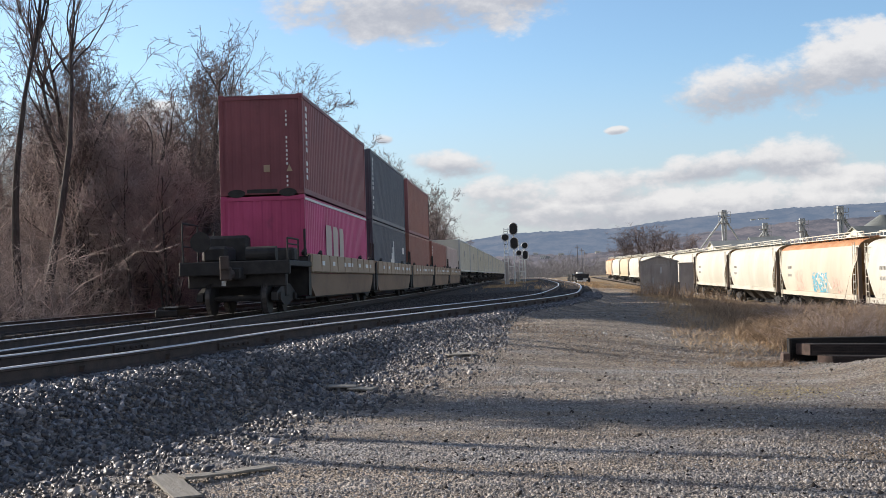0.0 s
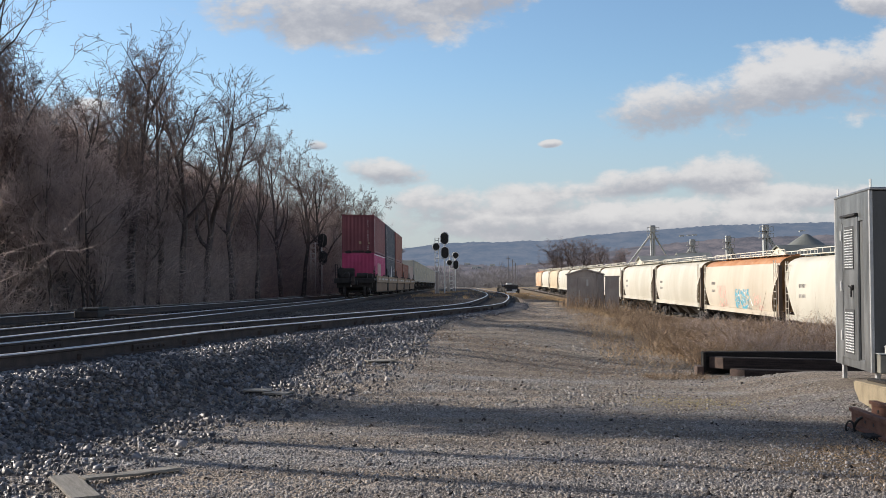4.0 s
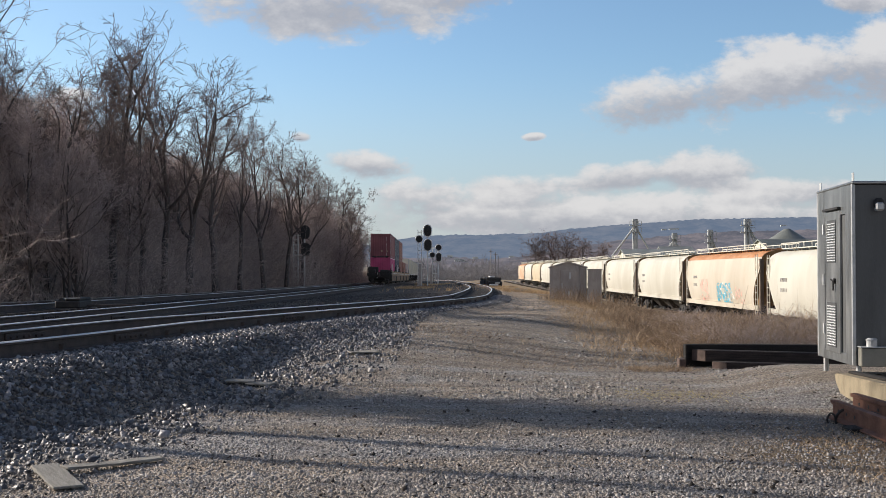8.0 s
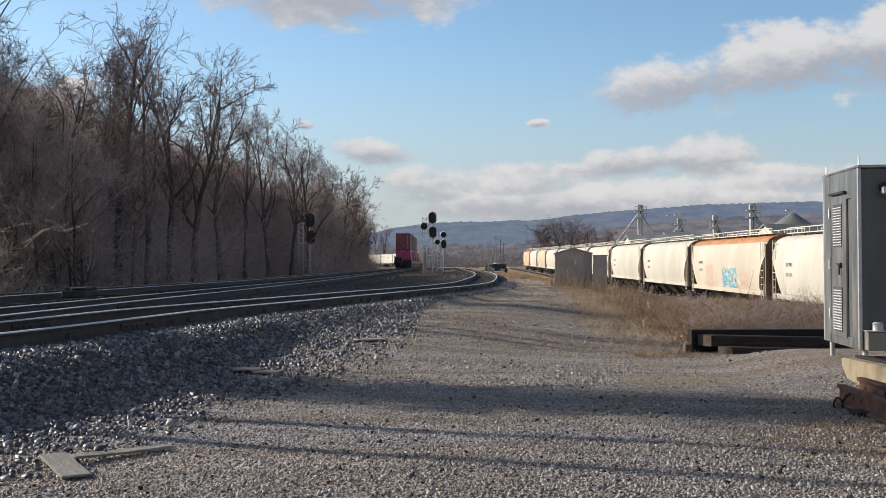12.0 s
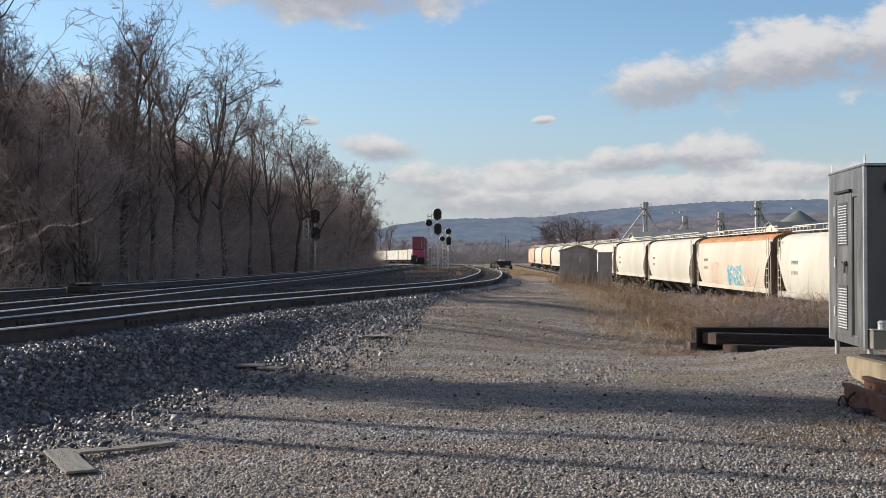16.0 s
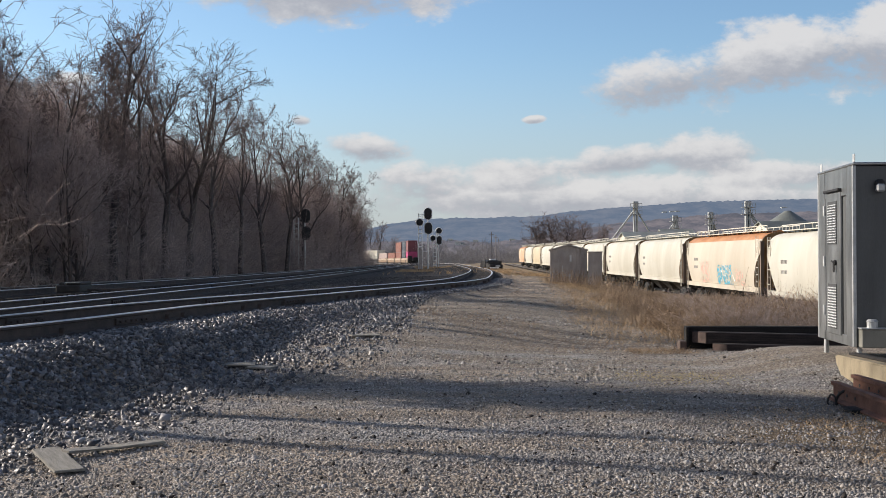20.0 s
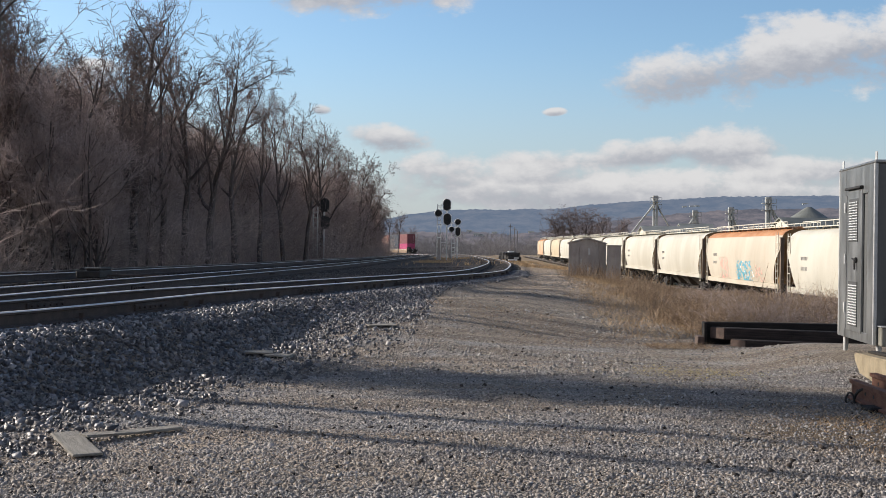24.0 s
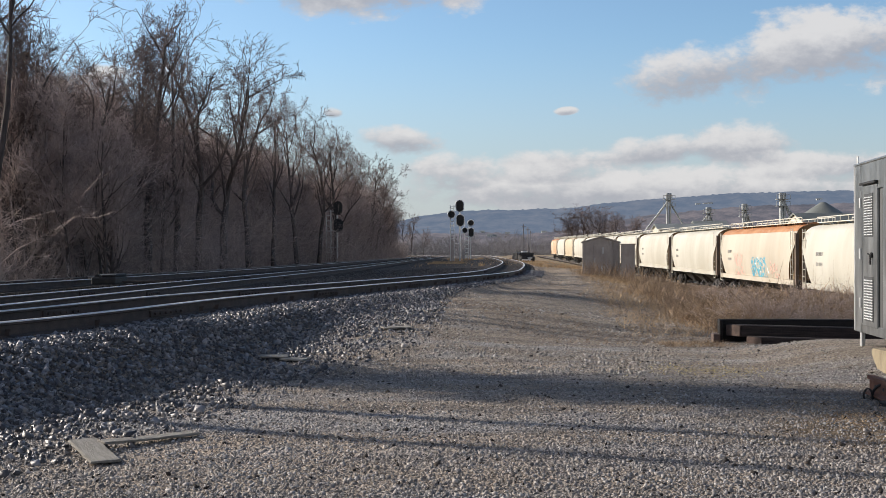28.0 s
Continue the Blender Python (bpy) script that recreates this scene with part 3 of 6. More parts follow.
    # dry grass and earth away from the yard
    field = k.mix(fine, (0.17, 0.125, 0.085, 1), (0.36, 0.28, 0.185, 1))
    away = k.m("MULTIPLY", k.step(k.m("ADD", sep[0], k.m("MULTIPLY", k.m("SUBTRACT", big, 0.5), 9.0)), 5.0, 8.5), k.step(sep[1], 18.0, 26.0))
    far = k.step(k.m("ADD", sep[1], k.m("MULTIPLY", big, 30.0)), 75.0, 130.0)
    col = k.mix(k.m("MAXIMUM", away, k.m("MULTIPLY", far, 0.75)), col, field)
    # dark cinder bed of the tracks, and the leaf litter of the bank
    line = k.m("SUBTRACT", sep[0], k.m("MINIMUM", k.m("MULTIPLY_ADD", sep[1], math.tan(SID_A), -SID_D / math.cos(SID_A) + 1.55), 2.1))
    bed = k.step(k.m("ADD", line, k.m("MULTIPLY", k.m("SUBTRACT", mid, 0.5), 1.2)), 0.3, -0.5)
    dark = k.mix(cell, (0.045, 0.038, 0.034, 1), (0.15, 0.13, 0.12, 1))
    col = k.mix(bed, col, dark)
    litter = k.mix(mid, (0.045, 0.035, 0.028, 1), (0.12, 0.09, 0.066, 1))
    col = k.mix(k.step(sep[0], -13.4, -14.2), col, litter)
    bs = k.n("ShaderNodeBsdfPrincipled", {"Base Color": col, "Roughness": 0.95, "Specular IOR Level": 0.2})
    hgt = k.m("ADD", k.m("MULTIPLY", k.m("SUBTRACT", 1.0, vor.outputs["Distance"]), 0.8), k.m("MULTIPLY", fine, 0.7))
    bp = k.n("ShaderNodeBump", {"Strength": 1.0, "Distance": 0.042, "Height": hgt})
    k.t.links.new(bp.outputs[0], bs.inputs["Normal"])
    k.t.links.new(bs.outputs[0], k.n("ShaderNodeOutputMaterial").inputs[0])
    g = mesh_ob("ground", verts, faces, m, smooth=True)
    tagged(g, "grey gravel yard with brown earth and cinder track bed", "ground", kind="structure")


make_ground()

# ---- far hills, woods ----


def ridge(name, y, profile, step, bottom, material, label, wob, seed, kind="structure"):
    """A long wooded hill whose crest follows a few heights (x, z)."""
    verts, faces = [], []
    x0, x1 = profile[0][0], profile[-1][0]
    n = int((x1 - x0) / step)
    rows = 7
    for i in range(n + 1):
        x = x0 + (x1 - x0) * i / n
        z = profile[-1][1]
        for (a, p), (b, q) in zip(profile, profile[1:]):
            if a <= x <= b:
                t = (x - a) / (b - a)
                t = t * t * (3 - 2 * t) * 0.5 + t * 0.5
                z = p + (q - p) * t
                break
        z += wob * 0.8 * noise.noise((x / step * 0.10, seed, 0))
        crest = wob * (0.55 * noise.noise((x / step * 0.5, seed, 7)) + 1.1 * abs(noise.noise((x / step * 1.3, seed, 3))))
        for j in range(rows):
            f = j / (rows - 1)
            bulge = noise.noise((x / step * 0.12, f * 3, seed)) * y * 0.010
            verts.append((x, y + f * y * 0.22 + bulge * (0.2 + f), bottom + (z - bottom) * (f ** 0.85) + (crest if j == rows - 1 else 0.0)))
        if i:
            for j in range(rows - 1):
                o = (i - 1) * rows + j
                faces.append((o, o + rows, o + rows + 1, o + 1))
    ob = mesh_ob(name, verts, faces, material, smooth=True)
    return tagged(ob, label, "hill", kind=kind)


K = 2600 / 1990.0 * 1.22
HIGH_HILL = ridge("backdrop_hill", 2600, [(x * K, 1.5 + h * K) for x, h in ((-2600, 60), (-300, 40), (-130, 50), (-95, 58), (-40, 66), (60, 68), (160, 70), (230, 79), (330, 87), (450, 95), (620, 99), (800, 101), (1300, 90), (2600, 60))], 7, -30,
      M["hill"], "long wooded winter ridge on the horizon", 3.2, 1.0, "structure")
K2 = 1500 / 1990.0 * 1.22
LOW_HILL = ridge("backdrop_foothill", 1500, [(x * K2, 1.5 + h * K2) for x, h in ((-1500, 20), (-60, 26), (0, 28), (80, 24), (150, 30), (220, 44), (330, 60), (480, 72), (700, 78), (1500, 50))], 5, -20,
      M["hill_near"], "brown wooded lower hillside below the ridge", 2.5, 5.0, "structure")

# ---- tracks ----
RAIL = [(-0.075, -0.18), (0.075, -0.18), (0.075, -0.165), (0.012, -0.145), (0.010, -0.045), (0.036, -0.035), (0.036, -0.006), (0.030, 0.0), (-0.030, 0.0), (-0.036, -0.006), (-0.036, -0.035), (-0.010, -0.045), (-0.012, -0.145), (-0.075, -0.165)]


def track(name, label, centre, rail_mats, ties, mates=(-0.7175, 0.7175), bars=()):
    """Two rails on ties. centre: points (x, y, z of the rail heads)."""
    root = thing(name, label, "railway track", kind="structure")
    rails = []
    for off, rail_mat in zip(mates, rail_mats):
        pts = []
        for i, p in enumerate(centre):
            a, b = centre[max(i - 1, 0)], centre[min(i + 1, len(centre) - 1)]
            dx, dy = b[0] - a[0], b[1] - a[1]
            n = math.hypot(dx, dy)
            pts.append((p[0] + dy / n * off, p[1] - dx / n * off, p[2]))
        r = sweep("rail", pts, RAIL, M["rust"], root)
        part_top = sweep("rail_head", [(x, y, z + 0.003) for x, y, z in pts], [(-0.0375, -0.015), (0.0375, -0.015), (0.0375, -0.007), (0.030, 0.0), (-0.030, 0.0), (-0.0375, -0.007)], rail_mat, r, "worn shiny running surface")
        rails.append(pts)
    # ties: one mesh shared by all
    bm = box(B(), -1.3, 1.3, -0.115, 0.115, -0.17, 0.0, 0.012)
    first, gone = None, 0.0
    rnd = random.Random(len(centre))
    last, dist, count = centre[0], 0.0, 0
    far = []
    for a, b in zip(centre, centre[1:]):
        seg = math.hypot(b[0] - a[0], b[1] - a[1])
        while dist <= seg:
            t = dist / seg
            x, y, z = (a[i] + (b[i] - a[i]) * t for i in range(3))
            ang = math.degrees(math.atan2(-(b[0] - a[0]), b[1] - a[1])) + rnd.uniform(-1, 1)
            m = pose(x + rnd.uniform(-0.05, 0.05), y, z - 0.183, 0, 0, ang)
            if ties[0] <= y <= ties[1] and count < 290:
                if first is None:
                    first = part("tie", bm, M["tie"], root)
                    first.matrix_basis = m
                else:
                    share(first, m, root)
                count += 1
            elif y > ties[1]:
                far.append(m)
            dist += 0.52
        dist -= seg
    if far:
        bm = B()
        for m in far[:500]:
            box(bm, -1.3, 1.3, -0.115, 0.115, -0.17, 0.0, 0, m)
        tagged(part("far_ties", bm, M["tie"], root), kind="stuff")
    # joint bars, anchors and spikes on the rail that the eye sees
    bar = None
    for y0 in bars:
        for pts in rails:
            for a, b in zip(pts, pts[1:]):
                if a[1] <= y0 < b[1]:
                    t = (y0 - a[1]) / (b[1] - a[1])
                    ang = math.degrees(math.atan2(-(b[0] - a[0]), b[1] - a[1]))
                    m = pose(a[0] + (b[0] - a[0]) * t, y0, a[2], 0, 0, ang)
                    if bar is None:
                        bm = B()
                        for s in (-1, 1):
                            box(bm, s * 0.012, s * 0.045, -0.45, 0.45, -0.14, -0.05, 0.006)
                            for q in (-0.36, -0.22, -0.07, 0.07, 0.22, 0.36):
                                rod(bm, (s * 0.03, q, -0.095), (s * 0.075, q, -0.095), 0.018, seg=6)
                        bar = part("joint_bar", bm, M["rust"], root, "bolted rail joint bar")
                        bar.matrix_basis = m
                    else:
                        share(bar, m, root)
    return root, rails


main_pts = []
for i in range(0, 61):
    s = -12 + i * 4.5 if i < 60 else CURVE_Y
    main_pts.append((MAIN_X, s, main_z(s)))
for i in range(1, 46):
    x, y, a = main_at(CURVE_Y + i * 5)
    main_pts.append((x, y, main_z(y)))
track("main_track", "main line rails on dark timber ties, curving away", main_pts, (M["railtop"], M["railtop"]), (-5, 142), bars=(24, 41))
sid_pts = [(siding_x(y), y, siding_z(y)) for y in [8.5 + i * 1.5 for i in range(46)] + [80 + i * 5 for i in range(60)]]
track("siding_track", "near siding rails on dark ties with jointed bars", sid_pts, (M["railtop"], M["railtop"]), (8, 120), bars=(15.5, 21.5, 27.5, 36, 46))
second_pts = [(MAIN_X - SECOND, y, main_z(y) + 0.05) for y in [4 + i * 6.5 for i in range(42)]]
for i in range(0, 40):
    x, y, a = main_at(CURVE_Y + i * 5)
    second_pts.append((x - SECOND * math.cos(a), y - SECOND * math.sin(a), main_z(y) + 0.05))
track("second_main_track", "second main line track along the edge of the wood", second_pts, (M["oldtop"], M["railtop"]), (10, 130))
hop_pts = [(HOP_X, y, hopper_z(y)) for y in [20 + i * 6 for i in range(50)]]
track("hopper_track", "storage track under the hopper cars", hop_pts, (M["oldtop"], M["oldtop"]), (30, 120))

# rail clips along the near rail of the siding
bm = B()
box(bm, -0.03, 0.03, -0.012, 0.012, -0.04, 0.03, 0.003)
rod(bm, (0.03, 0, 0), (0.03, 0, 0.035), 0.012, seg=6)
clips = thing("rail_anchor_row", "small pale steel anchors along the siding rail", "rail anchor", kind="structure")
first = None
rnd = random.Random(5)
for i in range(60):
    y = 12.0 + i * 0.55 + rnd.uniform(-0.1, 0.1)
    m = pose(siding_x(y) + 0.7175 / math.cos(SID_A) + 0.07, y, siding_z(y) - 0.11, 0, 0, -13.3)
    if first is None:
        first = part("anchor", bm, M["rust"], clips)
        first.matrix_basis = m
    elif rnd.random() < 0.35:
        share(first, m, clips)


long_ties = thing("switch_tie_row", "row of greyed long switch ties between the tracks", "railway ties", kind="structure")
first = None
for i in range(13):
    y = 20.5 + i * 0.58
    m = pose(siding_x(y) - 1.75, y, siding_z(y) - 0.165, 0, 0, -6 + random.uniform(-2, 2))
    if first is None:
        first = part("tie", box(B(), -0.55, 0.55, -0.11, 0.11, -0.12, 0.0, 0.012), M["board"], long_ties)
        first.matrix_basis = m
    else:
        share(first, m, long_ties)


def switch_machine():
    t = thing("switch_machine", "low dark steel switch machine between the main tracks", "switch machine", at=pose(-10.15, 31.0, main_z(31) - 0.06))
    part("case", box(B(), -0.42, 0.25, -0.55, 0.55, 0.0, 0.20, 0.03), M["black"], t)
    part("lid", box(B(), -0.16, 0.24, -0.50, 0.50, 0.20, 0.29, 0.03), M["black"], t)
    # pale strip laid on as the lid's lit edge
    part("lid_edge", box(B(), -0.17, 0.25, -0.515, -0.50, 0.265, 0.285), M["galv"], t, "pale strip for the lit lid edge")
    part("motor_cover", rod(B(), (-0.3, -0.4, 0.2), (-0.3, 0.3, 0.2), 0.08, seg=10), M["black"], t)
    part("throw_rod", rod(B(), (0.2, 0.1, 0.06), (1.7, 0.1, 0.06), 0.025, seg=6), M["rust"], t)


switch_machine()

# ---- moving train ----
SPEED = 13.2
RIDE = 0.21


def rear_s(t):
    """Where the rear face of the last container is along the main line."""
    return 31.6 + SPEED * t


def wheelset(parent, y, name="wheelset"):
    bm = rod(B(), (-0.78, y, 0.42), (0.78, y, 0.42), 0.08, seg=8)
    ax = part(name, bm, M["black"], parent)
    for s in (-1, 1):
        bm = rod(B(), (s * 0.69, y, 0.43), (s * 0.81, y, 0.43), 0.42, seg=20)
        rod(bm, (s * 0.66, y, 0.43), (s * 0.69, y, 0.43), 0.45, seg=20)
        part("wheel", bm, M["black"], ax)
        part("tread", rod(B(), (s * 0.70, y, 0.43), (s * 0.80, y, 0.43), 0.424, seg=20), M["wheel_steel"], ax, "bright worn wheel tread")
    return ax


def truck(parent, y, down=0.0):
    """A two-axle freight truck."""
    bm = B()
    for s in (-1, 1):
        prism(bm, [(y - 1.15, 0.36), (y - 1.15, 0.56), (y - 0.45, 0.78), (y + 0.45, 0.78), (y + 1.15, 0.56), (y + 1.15, 0.36), (y + 0.5, 0.30), (y + 0.3, 0.22), (y - 0.3, 0.22), (y - 0.5, 0.30)], s * 0.90, s * 1.05, "x")
        for q in (-0.16, 0.0, 0.16):
            rod(bm, (s * 0.98, y + q, 0.3), (s * 0.98, y + q, 0.62), 0.06, seg=8)
        for q in (-0.9, 0.9):
            rod(bm, (s * 0.95, y + q, 0.44), (s * 1.12, y + q, 0.44), 0.11, seg=8)
    box(bm, -1.1, 1.1, y - 0.2, y + 0.2, 0.45, 0.75, 0.03)
    tr = part("truck", bm, M["black"], parent)
    tr.location.z = -down
    wheelset(tr, y - 0.88)
    wheelset(tr, y + 0.88)


def corrugated(bm, x, y0, y1, z0, z1, depth, pitch=0.28, along="y"):
    """A corrugated wall at x; depth > 0 puts the valleys inwards (towards the centre)."""
    n = int(round((y1 - y0) / pitch))
    p = (y1 - y0) / n
    s = 1 if x > 0 else -1
    line = []
    for i in range(n):
        a = y0 + i * p
        line += [(0, a), (0, a + p * 0.32), (depth, a + p * 0.5), (depth, a + p * 0.82)]
    line.append((0, y1))
    prev = None
    for d, a in line:
        cx = x - s * d
        co = [(cx, a, z0), (cx, a, z1)] if along == "y" else [(a, cx, z0), (a, cx, z1)]
        cur = [bm.verts.new(c) for c in co]
        if prev:
            bm.faces.new((prev[0], cur[0], cur[1], prev[1]))
        prev = cur


def container(parent, name, z, length, side, end, label, height=2.9, marks=()):
    """A corrugated shipping container with posts, rails, castings and end doors; its rear face looks back along -y."""
    h, w, l = height, 1.219, length / 2
    bm = B()
    for sx in (-1, 1):
        corrugated(bm, sx * (w - 0.02), -l + 0.12, l - 0.12, z + 0.16, z + h - 0.1, 0.036)
    part_body = part(name, bm, side, parent, label)
    bm = B()
    box(bm, -w + 0.03, w - 0.03, -l + 0.1, l - 0.1, z + h - 0.07, z + h - 0.04)
    box(bm, -w + 0.05, w - 0.05, -l + 0.1, l - 0.1, z + 0.1, z + 0.15)
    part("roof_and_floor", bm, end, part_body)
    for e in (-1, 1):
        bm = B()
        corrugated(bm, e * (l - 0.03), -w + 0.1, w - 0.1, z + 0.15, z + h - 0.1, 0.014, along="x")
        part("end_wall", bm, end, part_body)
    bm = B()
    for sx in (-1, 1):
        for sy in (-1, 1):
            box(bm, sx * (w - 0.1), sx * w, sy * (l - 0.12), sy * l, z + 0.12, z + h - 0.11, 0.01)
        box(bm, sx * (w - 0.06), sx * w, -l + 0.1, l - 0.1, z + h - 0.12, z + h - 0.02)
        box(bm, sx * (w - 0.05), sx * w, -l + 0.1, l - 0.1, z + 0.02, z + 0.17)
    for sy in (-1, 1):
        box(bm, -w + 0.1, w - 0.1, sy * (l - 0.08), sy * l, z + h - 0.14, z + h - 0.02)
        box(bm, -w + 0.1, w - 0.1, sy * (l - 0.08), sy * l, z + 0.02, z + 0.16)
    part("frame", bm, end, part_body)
    bm = box(B(), -0.089, 0.089, -0.089, 0.089, -0.06, 0.06, 0.012)
    first = None
    for sx in (-1, 1):
        for sy in (-1, 1):
            for q in (z + 0.06, z + h - 0.055):
                m = pose(sx * (w - 0.085), sy * (l - 0.085), q)
                if first is None:
                    first = part("corner_casting", bm, end, part_body)
                    first.matrix_basis = m
                else:
                    share(first, m, part_body)
    for mk in marks:
        mk(part_body, z, l, w, h)
    return part_body


def bars(parent, name, mat, spots, label=""):
    """Plain painted bars for lettering, each by itself: boxes (x0, x1, y0, y1, z0, z1)."""
    for q in spots:
        part(name, box(B(), *q), mat, parent, label)


def rear_marks(body, z, l, w, h):
    rnd = random.Random(3)
    y = -l - 0.004
    bars(body, "stencil", M["mark"], [(w - 0.50, w - 0.46 + rnd.uniform(0, 0.015), y, y + 0.006, z + h - 0.55 - i * 0.125, z + h - 0.48 - i * 0.125) for i in range(18) if i not in (4, 5, 13, 14)], "white lettering bar")
    bars(body, "placard", M["wellcar"], [(0.06, 0.24, y, y + 0.005, z + 0.66, z + 0.86)], "small pale placard")
    part("warning_plate", prism(B(), [(0.72, z + 0.66), (0.90, z + 0.66), (0.81, z + 0.86)], y, y + 0.005), M["wellcar"], body, "pale triangular plate")
    # solid black band and arcs stand in for the dark gap between containers
    bm = box(B(), -0.45, 0.45, y - 0.01, y + 0.05, z + 0.05, z + 0.17, 0.02)
    for sx in (-1, 1):
        bmesh.ops.create_cone(bm, cap_ends=True, segments=14, radius1=0.26, radius2=0.26, depth=0.05, matrix=Matrix.Translation((sx * 0.75, y + 0.02, z + 0.06)) @ Matrix.Diagonal((1, 1, 0.45, 1)) @ pose(0, 0, 0, 90, 0, 0))
    part("fork_pocket", bm, M["black"], body)


def side_code(body, z, l, w, h):
    rnd = random.Random(4)
    x = w + 0.002
    bars(body, "letter_bar", M["mark"], [(x - 0.01, x, -l + 0.45, -l + 0.66, z + h - 0.45 - i * 0.2, z + h - 0.32 - i * 0.2) for i in range(11) if i != 7], "white letter bar")


def big_logo(body, z, l, w, h):
    """Tall pale letter-like shapes on the long side, drawn as plain bars."""
    x = w + 0.003
    y = -l + 3.3
    bm = B()
    for a, b, lo, hi in ((0.0, 1.0, 0.0, 1.0), (1.3, 2.2, 0.0, 1.0), (2.5, 3.3, 0.0, 1.0)):
        vs = [bm.verts.new((x, y + q, z + 0.78 + r * 1.4)) for q, r in ((a, lo + 0.12), (a + 0.15, lo), (b, lo), (b, hi - 0.12), (b - 0.15, hi), (a, hi))]
        bm.faces.new(vs)
    part("logo_shape", bm, M["pinkish"], body, "large pale rounded block shapes")
    box_z = z + h - 0.13
    part("top_stripe", box(B(), x - 0.02, x, -l + 0.1, l - 0.1, box_z - 0.01, box_z + 0.06), M["mark"], body, "white stripe along the top rail")


def end_logo(body, z, l, w, h):
    x = w + 0.003
    bars(body, "logo_bar", M["mark"], [(x - 0.012, x, -l + 5.5 + i * 0.35, -l + 5.75 + i * 0.35, z + 0.9, z + 1.1 + 0.28 * i) for i in range(5)] + [(x - 0.012, x, l - 1.6, l - 0.9, z + 1.7, z + 2.0)], "pale logo bar")


def well_unit(kind, stack, last=False):
    """One 40-foot well of an articulated double-stack car, with what it carries."""
    c = thing("well_car", kind, "railway car", "double-stack well cars")
    # side sills
    for s in (-1, 1):
        bm = prism(B(), [(s * 1.26, 0.85), (s * 1.26, 1.40), (s * 1.42, 1.40), (s * 1.44, 1.36), (s * 1.465, 0.90), (s * 1.40, 0.86)], -6.45, 6.45)
        sill = part("side_sill", bm, M["wellcar"], c, "dusty yellow-brown side sill")
        bm = prism(B(), [(-6.42, 0.84), (6.42, 0.84), (6.25, 0.55), (5.55, 0.18), (-5.55, 0.18), (-6.25, 0.55)], s * 1.24, s * 1.37, "x")
        part("lower_panel", bm, M["wellcar_low"], sill, "darker brown lower panel")
        stiff = None
        for i in range(10):
            m = pose(0, -6.3 + i * 1.4, 0)
            if stiff is None:
                stiff = part("stiffener", box(B(), s * 1.40, s * 1.472, -0.05, 0.05, 0.87, 1.39), M["wellcar"], sill)
                stiff.matrix_basis = m
            else:
                share(stiff, m, sill)
        rnd = random.Random(9)
        spots = []
        for y in (-4.9, -3.1, -0.9, -0.2, 0.6, 2.2, 3.9, 5.0):
            spots.append((s * 1.465, s * 1.482, y, y + rnd.uniform(0.25, 0.55), 1.08, 1.21))
        bars(sill, "reflector", M["mark"], spots, "small pale reflector")
    bm = box(B(), -1.25, 1.25, -6.4, 6.4, 0.13, 0.19)
    for s in (-1, 1):
        for y in (-6.4, -4, 4, 6.4):
            rod(bm, (s * 1.25, y - 0.08, 1.4), (s * 1.25, y + 0.08, 1.52), 0.09, 0.05, 6)
    part("well_floor", bm, M["black"], c)
    for sy in (-1, 1):
        bm = box(B(), -1.42, 1.42, sy * 6.4, sy * 6.72, 0.22, 1.32, 0.03)
        box(bm, -0.55, 0.55, sy * 6.72, sy * 7.15, 0.75, 1.15, 0.03)
        for sx in (-1, 1):
            rod(bm, (sx * 1.3, sy * 6.6, 1.3), (sx * 1.3, sy * 6.6, 2.1), 0.035, seg=6)
        part("end_bulkhead", bm, M["black"], c)
    truck(c, 6.95, RIDE)
    if last:
        part("end_platform", box(B(), -1.45, 1.45, -9.3, -6.4, 1.02, 1.17, 0.02), M["black"], c)
        part("centre_sill", box(B(), -0.25, 0.25, -9.7, -6.5, 0.70, 1.0, 0.03), M["black"], c)
        part("end_beam", box(B(), -1.45, 1.45, -9.36, -9.22, 0.82, 1.18, 0.02), M["black"], c)
        part("valve_box", box(B(), -1.2, -0.5, -8.2, -7.2, 1.172, 1.62, 0.08), M["black"], c)
        part("air_tank", rod(B(), (0.1, -8.4, 1.375), (0.9, -8.4, 1.375), 0.2, seg=16), M["black"], c)
        part("brake_cylinder", box(B(), 0.2, 1.2, -7.6, -7.0, 1.172, 1.55, 0.06), M["black"], c)
        part("bulkhead_bracket", box(B(), -1.44, -0.2, -7.1, -6.72, 1.172, 1.95, 0.08), M["black"], c)
        part("cross_beam", box(B(), -1.3, 1.3, -9.1, -8.9, 0.5, 0.85, 0.03), M["black"], c)
        for sx in (-1.38, 1.38):
            bm = B()
            for y in (-9.25, -7.9):
                rod(bm, (sx, y, 1.15), (sx, y, 2.2 if sx < 0 else 1.75), 0.025, seg=6)
            rod(bm, (sx, -9.25, 2.2 if sx < 0 else 1.75), (sx, -7.9, 2.2 if sx < 0 else 1.75), 0.025, seg=6)
            rod(bm, (sx, -9.25, 1.6), (sx, -7.9, 1.6), 0.02, seg=6)
            part("handrail", bm, M["black"], c)
        bm = rod(B(), (-0.92, -9.15, 1.7), (-0.92, -9.22, 1.7), 0.27, seg=16)
        part("brake_wheel", bm, M["black"], c)
        bm = rod(B(), (0, -9.7, 0.85), (0, -10.1, 0.85), 0.12, seg=8)
        box(bm, -0.14, 0.14, -10.25, -10.05, 0.68, 1.02, 0.03)
        part("coupler", bm, M["rust"], c)
